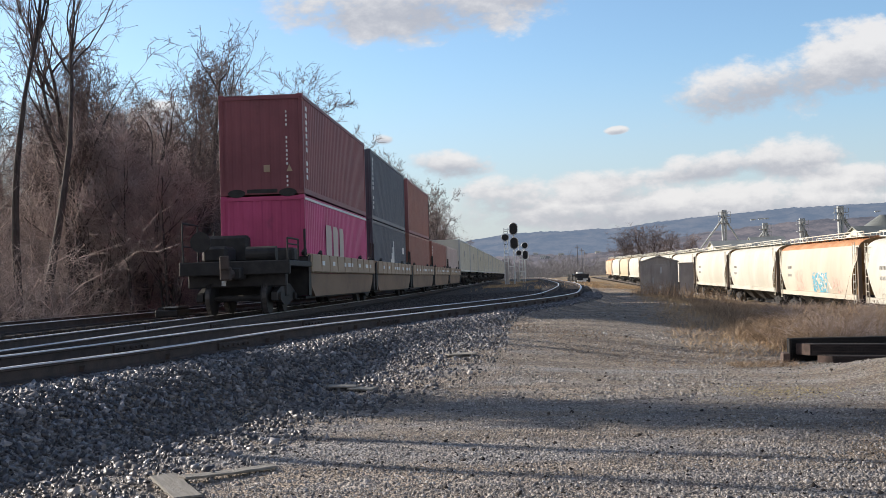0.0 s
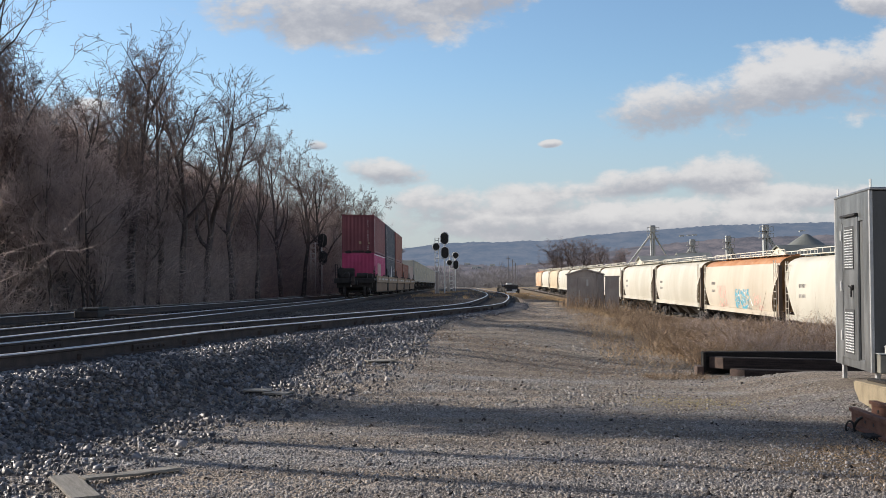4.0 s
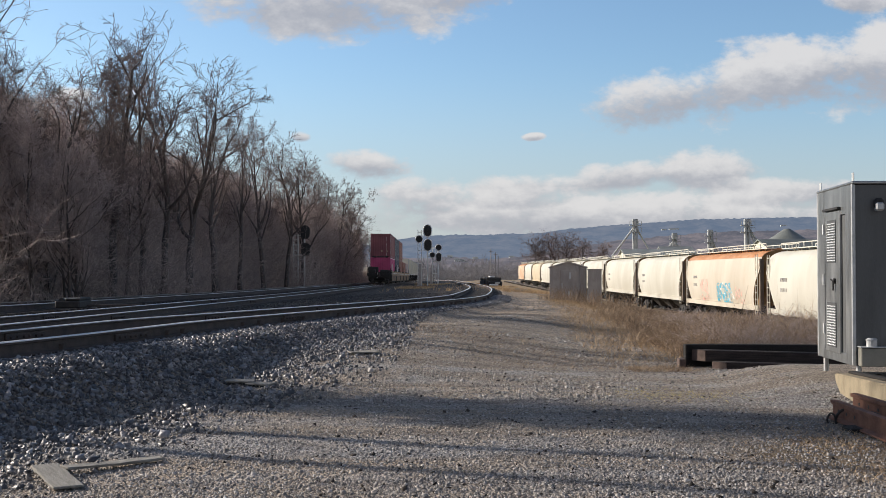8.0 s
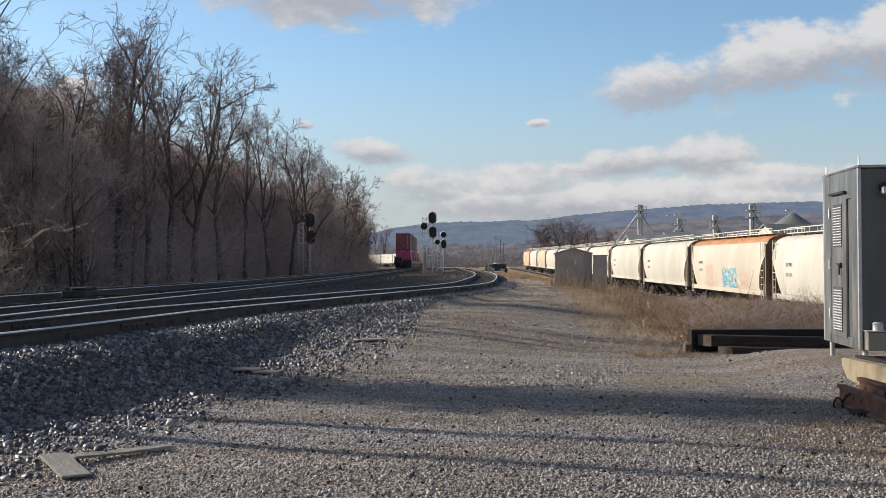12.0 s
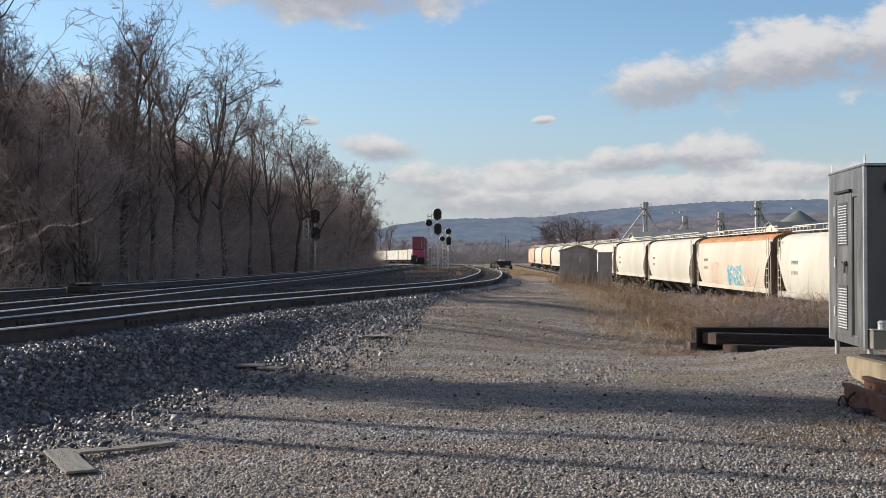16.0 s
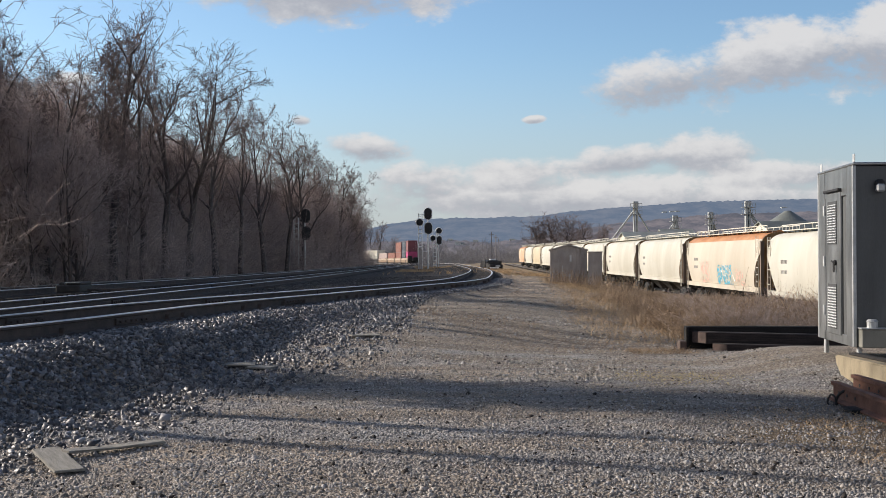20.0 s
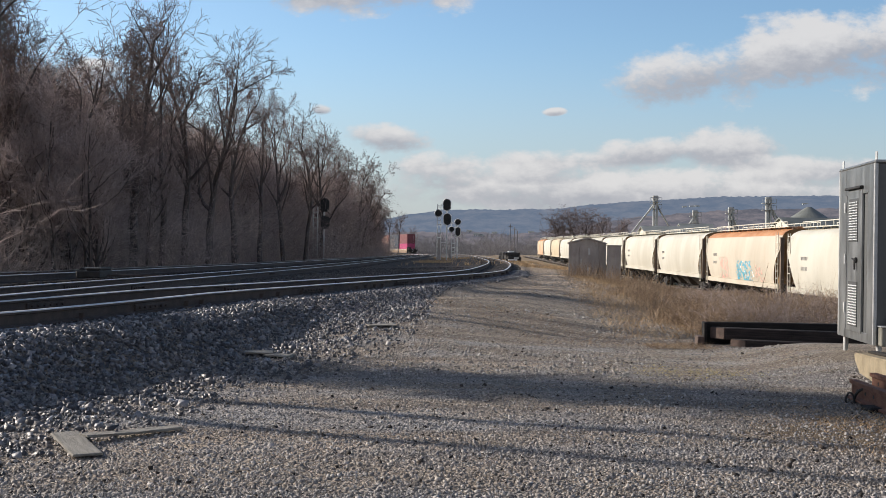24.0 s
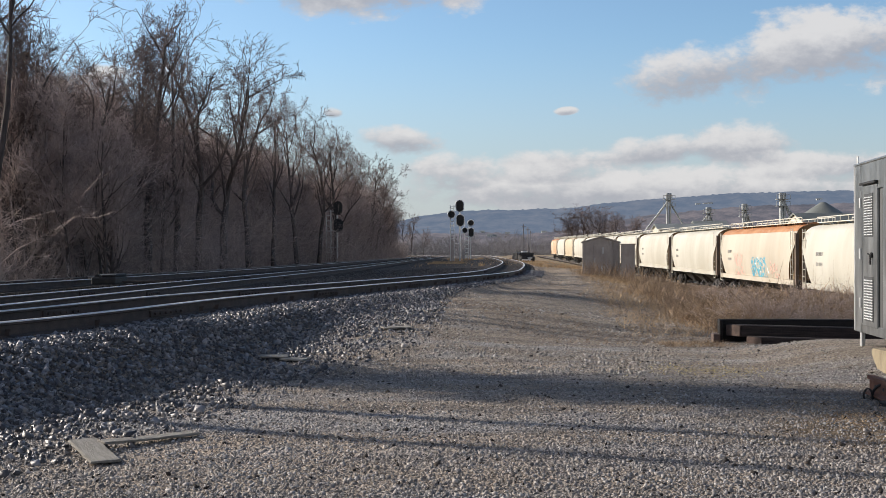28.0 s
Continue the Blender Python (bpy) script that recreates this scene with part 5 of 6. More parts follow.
def relay_shed():
    t = thing("relay_shed", "weathered grey steel relay shed with low gable roof", "shed", at=pose(5.35, 56.4, -0.25, 0, 0, -6))
    part("wall_shell", box(B(), 0, 1.86, 0, 2.6, 0.12, 2.02, 0.015), M["shed"], t)
    bm = prism(B(), [(-0.06, 2.0), (0.93, 2.28), (1.92, 2.0), (1.92, 2.06), (0.93, 2.345), (-0.06, 2.06)], -0.08, 2.7)
    part("roof", bm, M["shed"], t)
    part("gable", prism(B(), [(0.0, 2.0), (1.86, 2.0), (0.93, 2.27)], 0.0, 0.05), M["shed"], t)
    d = part("door", box(B(), 0.55, 1.32, -0.03, 0.0, 0.2, 1.9, 0.008), M["shed"], t)
    for x in (0.02, 0.28, 1.5, 1.80):
        part("seam", box(B(), x, x + 0.05, -0.02, 0.0, 0.12, 2.0, 0.005), M["shed"], t)
    part("vent_panel", box(B(), 0.18, 0.50, -0.025, 0.0, 1.55, 1.8, 0.006), M["shed"], t)
    part("door_handle", box(B(), 0.60, 0.65, -0.07, -0.03, 0.95, 1.25, 0.008), M["galv"], d)
    part("notice_plate", box(B(), 0.98, 1.08, -0.045, -0.031, 1.45, 1.78, 0.004), M["galv"], d)
    part("notice_plate", box(B(), 0.92, 1.1, -0.045, -0.031, 0.45, 0.85, 0.004), M["galv"], d)
    part("base", box(B(), -0.05, 1.91, -0.05, 2.65, -0.15, 0.12, 0.01), M["concrete"], t)
    c = thing("side_cabinet", "narrow dark grey steel cabinet beside the shed", "cabinet", at=pose(7.18, 55.6, -0.32, 0, 0, -6))
    part("body", box(B(), 0, 0.68, 0, 0.6, 0.2, 1.98, 0.012), M["shed"], c)
    part("cap", box(B(), -0.04, 0.72, -0.04, 0.64, 1.98, 2.03, 0.01), M["shed"], c)
    part("leg", box(B(), 0.1, 0.2, 0.1, 0.5, -0.15, 0.2), M["galv"], c)
    part("hinge", box(B(), -0.03, 0.0, 0.0, 0.05, 1.2, 1.32), M["galv"], c)
    part("hinge", box(B(), -0.03, 0.0, 0.0, 0.05, 0.5, 0.62), M["galv"], c)


relay_shed()

# ---- signals ----


def head(parent, x, z, r=0.42, tall=False, lamps=2, edge=True):
    """A black signal target with hoods, seen from the back or the front alike."""
    bm = B()
    n = 28
    half = 0.25 if tall else 0.0
    rim = [(x + r * math.cos(a), z + r * math.sin(a) + (half if math.sin(a) >= 0 else -half)) for a in (2 * math.pi * i / n for i in range(n))]
    prism(bm, rim, -0.17, -0.15)
    h = part("target", bm, M["black"], parent, "black round-ended target")
    if edge:
        bm = B()
        for (ax, az), (bx, bz) in zip(rim, rim[1:] + rim[:1]):
            rod(bm, (ax, -0.16, az), (bx, -0.16, bz), 0.055, seg=5)
        part("target_rim", bm, M["mark"], h, "white rim")
    for i in range(lamps):
        q = z + (i - (lamps - 1) / 2) * 0.36
        part("hood", rod(B(), (x, -0.17, q), (x, -0.42, q), 0.12, seg=12), M["black"], h)
    part("lamp_case", box(B(), x - 0.16, x + 0.16, -0.15, 0.02, z - 0.3, z + 0.3, 0.02), M["black"], h)


def signal(x, y, z, h, heads, ladder, label, case=False):
    t = thing("signal_mast", label, "railway signal", "railway signals", at=pose(x, y, z))
    part("mast", rod(B(), (0, 0, 0), (0, 0, h), 0.085, 0.075, 12), M["silver"], t)
    part("foundation", box(B(), -0.35, 0.35, -0.35, 0.35, -0.35, 0.12, 0.02), M["concrete"], t)
    if ladder:
        lx, w = ladder, 0.46
        for s in (0, w):
            for yy in (0.0, 0.4):
                part("ladder_rail", rod(B(), (lx + s, yy, 0), (lx + s, yy, h + 0.05), 0.045, seg=5), M["silver"], t)
        rung = None
        for i in range(int(h / 0.55)):
            if rung is None:
                rung = part("rung", rod(B(), (lx, 0, 0.4), (lx + w, 0, 0.4), 0.04, seg=6), M["silver"], t)
            else:
                share(rung, pose(0, 0, i * 0.55), t)
            share(rung, pose(0, 0.4, i * 0.55), t)
        for q in (h * 0.35, h * 0.65, h - 0.1):
            part("bracket", rod(B(), (lx, 0, q), (0, 0, q), 0.025, seg=5), M["silver"], t)
    for hx, hz, r, tall in heads:
        head(t, hx, hz, r, tall, 2, y > 120)
    if case:
        part("case", box(B(), -1.12, -0.75, -0.1, 0.4, 0.0, 1.9 if case == 1 else 2.9, 0.02), M["shed"], t, "grey case at the mast foot")
    return t


signal(-2.0, 140, -0.45, 7.3, [(0.0, 7.25, 0.50, True), (0.05, 5.45, 0.50, True), (-1.05, 6.2, 0.46, False)], -1.2, "tall silver signal mast with ladder and black targets", 2)
signal(-0.75, 152, -0.55, 5.6, [(0.08, 5.5, 0.42, False), (0.1, 4.2, 0.38, True), (-0.75, 4.5, 0.38, False)], -0.75, "shorter silver signal mast with small black targets", 1)
signal(-14.28, 115, -0.40, 5.87, [(0.09, 6.1, 0.46, True), (0.14, 4.31, 0.46, True)], -1.15, "silver ladder signal mast before dark trees", False)

for x, y, h, lab in ((-13.75, 126, 1.3, "thin grey marker post by the track"),):
    o = thing("marker_post", lab, "post", at=pose(x, y, ground(x, y)))
    part("post", rod(B(), (0, 0, -0.3), (0, 0, h), 0.04, seg=8), M["galv"], o)

# ---- bare trees ----


def tubes(segs, sides):
    """Vertices and faces of tapered bars (a, b, radius at a, radius at b)."""
    a = np.array([s[0] for s in segs], float)
    b = np.array([s[1] for s in segs], float)
    ra = np.array([s[2] for s in segs], float)
    rb = np.array([s[3] for s in segs], float)
    d = b - a
    d /= np.linalg.norm(d, axis=1)[:, None] + 1e-9
    ref = np.where(np.abs(d[:, 2:3]) > 0.9, np.array([[1.0, 0, 0]]), np.array([[0, 0, 1.0]]))
    u = np.cross(d, ref)
    u /= np.linalg.norm(u, axis=1)[:, None]
    w = np.cross(d, u)
    n = len(segs)
    verts = np.zeros((n, 2, sides, 3))
    for i in range(sides):
        c, s = math.cos(2 * math.pi * i / sides), math.sin(2 * math.pi * i / sides)
        off = u * c + w * s
        verts[:, 0, i] = a + off * ra[:, None]
        verts[:, 1, i] = b + off * rb[:, None]
    base = np.arange(n)[:, None] * (2 * sides)
    fs = []
    for i in range(sides):
        j = (i + 1) % sides
        fs.append(base + np.array([[i, j, sides + j, sides + i]]))
    faces = np.concatenate(fs)
    return verts.reshape(-1, 3), faces


def quads(name, verts, faces, material, parent=None, label=""):
    me = bpy.data.meshes.new(name)
    me.vertices.add(len(verts))
    me.vertices.foreach_set("co", np.asarray(verts, np.float32).ravel())
    k = faces.shape[1]
    me.loops.add(faces.size)
    me.loops.foreach_set("vertex_index", np.asarray(faces, np.int32).ravel())
    me.polygons.add(len(faces))
    me.polygons.foreach_set("loop_start", np.arange(len(faces), dtype=np.int32) * k)
    me.update(calc_edges=True)
    me.validate()
    me.materials.append(material)
    ob = new(name, me)
    ob.parent = parent
    return tagged(ob, label)


def grow(rnd, height, spread, trunk_r, levels=4, lean=0.0, first=0.3, kids=(3, 5), vine=0.0):
    """Segments of a bare tree, thick ones and thin ones apart."""
    thick, thin = [], []
    crook = (0.06, 0.15, 0.19, 0.22, 0.24)
    lift = (0.05, 0.12, 0.05, 0.01, 0.0)

    def branch(p, d, length, r, level):
        steps = (10, 7, 5, 4, 3)[level]
        pts, dirs = [p], [d]
        for i in range(steps):
            j = Vector((rnd.gauss(0, 1), rnd.gauss(0, 1), rnd.gauss(0, 1))) * crook[level]
            d = (d + j + Vector((0, 0, lift[level]))).normalized()
            q = pts[-1] + d * (length / steps)
            f0, f1 = 1 - 0.8 * i / steps, 1 - 0.8 * (i + 1) / steps
            (thick if level < 2 else thin).append((tuple(pts[-1]), tuple(q), max(r * f0, 0.0095), max(r * f1, 0.008)))
            pts.append(q)
            dirs.append(d)
        if level >= levels:
            return
        n = rnd.randint(*kids) + (8, 4, 2, 1)[level]
        for i in range(n):
            f = (first + (1 - first) * (i + rnd.random()) / n) if level == 0 else rnd.uniform(0.2, 1.0)
            k = min(int(f * steps), steps - 1)
            base = pts[k].lerp(pts[k + 1], f * steps - k)
            axis = dirs[k + 1]
            side = axis.cross(Vector((rnd.gauss(0, 1), rnd.gauss(0, 1), rnd.gauss(0, 1)))).normalized()
            ang = (rnd.uniform(0.55, 1.05), rnd.uniform(0.45, 0.95), rnd.uniform(0.5, 1.0), rnd.uniform(0.5, 1.1))[level] * spread
            nd = (axis * math.cos(ang) + side * math.sin(ang)).normalized()
            size = (rnd.uniform(0.36, 0.54) * (1.12 - 0.62 * f), rnd.uniform(0.34, 0.56), rnd.uniform(0.34, 0.54), rnd.uniform(0.36, 0.55))[level]
            branch(base, nd, length * size, r * (1 - 0.72 * f) * rnd.uniform(0.48, 0.70), level + 1)
    branch(Vector((0, 0, -0.3)), Vector((lean, 0, 1)).normalized(), height * 0.88, trunk_r, 0)
    if vine:
        for i in range(int(230 * vine)):                 # loops of dead vine along the trunk
            z = (0.25 + 0.62 * rnd.random() ** 0.7) * height
            a = rnd.uniform(0, 6.28)
            p = Vector((math.cos(a) * 0.22 + lean * z, math.sin(a) * 0.22, z))
            for k in range(4):
                q = p + Vector((rnd.gauss(0, 0.22), rnd.gauss(0, 0.22), rnd.uniform(0.0, 0.35) if k == 0 else rnd.uniform(-0.5, -0.1)))
                thin.append((tuple(p), tuple(q), 0.013, 0.010))
                p = q
    return thick, thin


TALL = {}


def tree(seed, height, spread, r, label, levels=4, lean=0.0, first=0.3, kids=(3, 4), vine=0.0, group="trackside trees", name="bare_tree", twig="limb_twig"):
    rnd = random.Random(seed)
    thick, thin = grow(rnd, height, spread, r, levels, lean, first, kids, vine)
    t = thing(name, label, "tree", group)
    TALL[t.name] = max(max(s[0][2], s[1][2]) for s in thick + thin)
    quads("trunk", *tubes(thick, 6), M["bark"], t)
    quads("crown", *tubes(thin, 3), M[twig], t)
    return t


def thicket(seed, w, h, n, label, mat="thicket", name="thicket", group="trackside thickets"):
    """A clump of arching stems and fine twigs."""
    rnd = random.Random(seed)
    segs = []

    def off(a):
        return Vector((rnd.gauss(0, a), rnd.gauss(0, a), rnd.gauss(0, a)))
    for i in range(int(n * 0.7)):
        p = Vector((rnd.gauss(0, w * 0.42), rnd.gauss(0, w * 0.3), -0.1))
        d = Vector((rnd.gauss(0, 0.3), rnd.gauss(0, 0.3), 1)).normalized()
        L = h * rnd.uniform(0.35, 1.0)
        r = rnd.uniform(0.008, 0.017)
        for k in range(8):
            d = (d + off(0.34) + Vector((0, 0, 0.10 - 0.03 * k))).normalized()
            q = p + d * L / 8
            segs.append((tuple(p), tuple(q), r, r * 0.88))
            for j in range(2):
                e = (d + off(0.75)).normalized()
                s = q - d * rnd.uniform(0, L / 8)
                m = s + e * L * rnd.uniform(0.04, 0.12)
                segs.append((tuple(s), tuple(m), r * 0.6, r * 0.5))
                segs.append((tuple(m), tuple(m + (e + off(0.6)).normalized() * L * 0.07), r * 0.5, r * 0.4))
            p = q
            r *= 0.88
    v, f = tubes(segs, 3)
    ob = quads(name, v, f, M[mat])
    return tagged(ob, label, name.replace("_", " "), group, "stuff")


def place(proto, x, y, scale=1.0, rz=0.0, used=set(), squash=1.0):
    m = pose(x, y, ground(x, y) - 0.05, 0, 0, rz)
    if proto.name not in used:
        used.add(proto.name)
        o = proto
        o.matrix_basis = m
    else:
        o = copy_thing(proto, m)
    o.scale = (scale * squash, scale * squash, scale)
    return o


sapling = [tree(16, 8.0, 0.85, 0.10, "young bare tree with a dense twiggy crown", levels=3, first=0.08, kids=(6, 8), group="young trees", name="young_bare_tree", twig="twig"),
           tree(17, 8.0, 0.75, 0.09, "slim young bare tree with upright twigs", levels=3, first=0.10, kids=(6, 8), group="young trees", name="young_bare_tree", twig="twig"),
           tree(18, 8.0, 1.0, 0.10, "bushy young bare tree with tangled twigs", levels=3, first=0.06, kids=(6, 8), group="young trees", name="young_bare_tree", twig="twig")]
oak = [tree(11, 13.0, 0.80, 0.23, "tall bare tree with a broad rounded crown", first=0.30),
       tree(12, 13.0, 0.75, 0.21, "tall slender bare tree in the tree line", first=0.38),
       tree(13, 13.0, 1.1, 0.19, "bare tree with wide crooked limbs", first=0.32, vine=0.5),
       tree(14, 13.0, 0.72, 0.20, "narrow bare tree with upright limbs", first=0.35, kids=(2, 4)),
       tree(15, 13.0, 0.95, 0.21, "tall bare tree draped with dead vines", first=0.45, kids=(1, 2), vine=1.6)]
brush = [thicket(21, 3.0, 5.2, 210, "dense brown leafless thicket below the trees"), thicket(22, 3.4, 4.4, 230, "dense leafless thicket with reddish twigs"), thicket(23, 2.6, 6.0, 200, "tall tangled leafless thicket below the trees")]


def line_x(px, y):
    return (px - 784) / 1985.0 * y


# the row that makes the skyline: bearing, crown height as seen, distance, kind
rnd = random.Random(2)
for px, top, y, kind in ((-30, -60, 33, 4), (25, 30, 38, 2), (75, 75, 41, 2), (140, 150, 46, 1), (208, 12, 48, 4), (262, 60, 55, 3), (298, 85, 60, 1), (345, 105, 62, 0), (395, 165, 72, 1), (440, 205, 80, 3), (482, 208, 88, 0), (520, 245, 100, 1), (548, 262, 110, 0), (575, 285, 122, 3), (590, 300, 128, 2), (600, 310, 134, 0), (612, 318, 140, 0), (622, 335, 148, 1), (632, 348, 152, 2), (640, 375, 160, 3), (650, 405, 160, 0)):
    x = line_x(px - 6 - px * 0.02, y)
    if x > -14.9:                                    # clear of the second track
        x, y = -14.9, y * -14.9 / x
    g = ground(x, y)
    hgt = 1.5 + (483 - top) * y / 1985.0 - g
    place(oak[kind], x, y, hgt / TALL[oak[kind].name] * 1.03, rnd.uniform(0, 360), squash=rnd.uniform(0.95, 1.15))
for i in range(44):                                  # the wood behind
    y = rnd.uniform(32, 190)
    x = -14.5 - rnd.uniform(1.5, 18) - 0.02 * y
    if x > -0.5 * y:
        place(oak[rnd.randrange(4)], x, y, rnd.uniform(0.50, 0.72), rnd.uniform(0, 360))
for i in range(230):                                 # young growth fills the edge of the wood
    y = 30 + 175 * rnd.random() ** 1.1
    x = -14.7 - abs(rnd.gauss(0, 4.0)) - 0.004 * y - (2.6 if 60 < y < 116 else 0.0)
    if x > -0.43 * y:
        place(sapling[rnd.randrange(3)], x, y, rnd.uniform(0.6, 1.0) + 0.25 * smooth01(45, 90, y), rnd.uniform(0, 360))
for i in range(44):                                  # young trees fill the wood behind the signal
    y = rnd.uniform(52, 120)
    place(sapling[i % 3], -17.6 - rnd.uniform(0, 6.5), y, rnd.uniform(0.9, 1.25), rnd.uniform(0, 360))
for i in range(26):                                  # tangled growth where the wood comes nearest
    y = rnd.uniform(36, 52)
    place(sapling[i % 3], -0.385 * y + rnd.uniform(-0.5, 3.0), y, rnd.uniform(0.55, 0.9), rnd.uniform(0, 360))
for i in range(12):                                  # crowns that close the wood towards the near end
    y = rnd.uniform(36, 50)
    x = -y * rnd.uniform(0.345, 0.50)
    place((sapling[0], sapling[2], oak[2])[i % 3], min(x, -15.0), y, (0.95, 0.95, 0.62)[i % 3] * rnd.uniform(0.8, 1.1), rnd.uniform(0, 360))
for i in range(46):                                  # and along its far end
    y = rnd.uniform(95, 205)
    place(sapling[i % 3], -15.2 - abs(rnd.gauss(0, 2.0)) - (3.0 if y < 118 else 0.0), y, rnd.uniform(0.9, 1.35), rnd.uniform(0, 360))
ivy = tree(19, 13.0, 0.6, 0.17, "slim bare trunk with a few high limbs", levels=2, first=0.8, kids=(1, 2), vine=0.06, group="roadside trunks")
for y, dx, sc in ((-9, 3, 0.9), (-2, 2, 0.85), (6, 3, 0.9), (15.6, 1.5, 1.0), (16.35, 1.5, 1.0), (25.0, 1.7, 1.0), (25.3, 1.3, 0.9), (27.4, 1.9, 0.95), (29.4, 1.5, 0.95), (31.3, 1.8, 0.9), (33.0, 2.0, 0.9), (35.6, 2.0, 0.9)):
    place(ivy, -13.0 - dx, y, sc, y * 47)         # beside the yard they cast the long shadows


def vine_column(seed, w, h, label):
    """A dead trunk wholly wrapped in dense vines."""
    r = random.Random(seed)
    segs = []
    for i in range(5200):
        z = h * (0.1 + 0.9 * r.random())
        p = Vector((r.gauss(0, w * 0.36), r.gauss(0, w * 0.36), z))
        q = p + Vector((r.gauss(0, 0.22), r.gauss(0, 0.22), r.gauss(-0.1, 0.3)))
        segs.append((tuple(p), tuple(q), 0.028, 0.018))
    t = thing("vine_tree", label, "tree")
    quads("trunk", *tubes([((0, 0, -0.3), (0.2, 0, h), 0.3, 0.12)], 8), M["bark"], t)
    quads("vines", *tubes(segs, 3), M["thicket"], t, "dense tangle of vines")
    return t


# out of view; added to cast the broad shadow band on the yard
column = vine_column(61, 1.5, 10.5, "unseen vine-wrapped trunk added for the yard's broad shadow")
place(column, -14.6, 18.7, 1.0, 0)
for i in range(118):
    y = -12 + i * 1.95
    x = -14.5 - rnd.uniform(0, 2.5) - 0.004 * y - (2.2 if 62 < y < 114 else 0.0)
    place(brush[rnd.randrange(3)], x, y + rnd.uniform(-1, 1), rnd.uniform(0.75, 1.15) * (0.72 if y < 30 else 1.0), rnd.uniform(0, 360))
for i in range(120):
    y = rnd.uniform(36, 205)
    place(brush[rnd.randrange(3)], -17.5 - rnd.uniform(0, 10), y, rnd.uniform(1.0, 1.5), rnd.uniform(0, 360))

# bare trees beyond the hopper cars and by the curve
for px, top, y, kind, s in ((950, 428, 300, 0, 1.3), (962, 420, 300, 2, 1.3), (975, 414, 305, 0, 1.4), (988, 412, 305, 2, 1.4), (1000, 414, 300, 0, 1.4), (1012, 420, 300, 2, 1.3), (1030, 424, 310, 0, 1.3), (1045, 424, 312, 2, 1.3), (1060, 430, 320, 0, 1.3), (1075, 436, 320, 2, 1.2), (668, 425, 395, 0, 1.0), (655, 415, 380, 3, 0.9), (690, 448, 400, 2, 0.8)):
    x = line_x(px, y)
    g = ground(x, y)
    place(oak[kind], x, y, (1.5 + (483 - top) * y / 1985.0 - g) / 13.0, rnd.uniform(0, 360), squash=s)

# low brush among the weeds
for i in range(64):
    y = 19.5 + 12 * rnd.random() ** 1.6
    x = 4.6 + (y - 19) * 0.075 + rnd.uniform(0.3, 4.2)
    place(brush[rnd.randrange(3)], x, y, rnd.uniform(0.10, 0.19), rnd.uniform(0, 360), squash=1.5)

# bushy dead weeds, taller towards the equipment case
weedy_clump = [thicket(71, 0.8, 1.0, 75, "bushy reddish-brown dead weeds", "weed", "weed_clump", "dead weeds"), thicket(72, 0.6, 1.25, 60, "tall branching dead weeds with pale tips", "weed", "weed_clump", "dead weeds")]
for i in range(330):
    y = 20.0 + 13 * rnd.random() ** 1.2
    x = 4.3 + (y - 19) * 0.075 + abs(rnd.gauss(0, 2.2))
    if x < 9.5:
        place(weedy_clump[i % 2], x, y, rnd.uniform(0.40, 0.80) * (1.3 if y < 28 and x > 5.6 else 1.0) * (1 - 0.55 * smooth01(23, 31, y)), rnd.uniform(0, 360))

# ---- dry weeds ----


def blades(name, label, spots, material, h0, h1, w, seed, lean=0.25, kind="stuff"):
    """Many thin upright blades as one mesh of leaning slivers."""
    r = np.random.RandomState(seed)
    p = np.array(spots)
    n = len(p)
    h = r.uniform(h0, h1, n)
    a = r.uniform(0, 2 * math.pi, n)
    d = np.stack([np.cos(a), np.sin(a), np.zeros(n)], 1) * (r.uniform(0.4, 1.3, n) * w)[:, None]
    tip = p + np.stack([r.normal(0, lean, n) * h, r.normal(0, lean, n) * h, h], 1)
    midp = (p + tip) / 2 + np.stack([r.normal(0, 0.08, n), r.normal(0, 0.08, n), np.zeros(n)], 1) * h[:, None]
    v = np.stack([p - d, p + d, midp + d * 0.7, midp - d * 0.7, tip + d * 0.25, tip - d * 0.25], 1).reshape(-1, 3)
    b = np.arange(n)[:, None] * 6
    f = np.concatenate([b + np.array([[0, 1, 2, 3]]), b + np.array([[3, 2, 4, 5]])])
    return tagged(quads(name, v, f, material), label, "weeds", kind=kind)


def scatter(seed, n, x0, x1, y0, y1, keep):
    r = random.Random(seed)
    out = []
    while len(out) < n:
        x, y = r.uniform(x0, x1), r.uniform(y0, y1)
        if r.random() < keep(x, y):
            out.append((x, y, ground(x, y) - 0.02))
    return out


def weedy(x, y):
    edge = 3.3 + max(0.0, (y - 18)) * 0.075
    d = x - edge - noise.noise((x * 0.3, y * 0.3, 1)) * 1.2
    return (1 - smooth01(9.0, 11.5, x)) * smooth01(0.0, 1.6, d) * (0.35 + 0.65 * max(0.0, noise.noise((x * 0.5, y * 0.25, 9)) + 0.5))


blades("dry_weeds", "waist-high dry brown weeds along the storage track", scatter(31, 46000, 3.2, 12, 18.6, 36, weedy), M["weed"], 0.08, 0.40, 0.0045, 1, 0.75)
blades("dry_weeds", "low dry grass falling away to the storage track", scatter(39, 24000, 4.5, 12, 35, 54, weedy), M["weed"], 0.05, 0.2, 0.006, 10, 0.75)
blades("dry_weeds", "low pale dry grass at the yard's edge", scatter(32, 26000, 2.6, 12, 19, 75, lambda x, y: smooth01(-1.2, 0.3, x - 3.0 - (y - 18) * 0.075) * (1 - smooth01(0.5, 3.0, x - 3.6 - (y - 18) * 0.075))), M["straw"], 0.03, 0.15, 0.005, 2, 0.8)
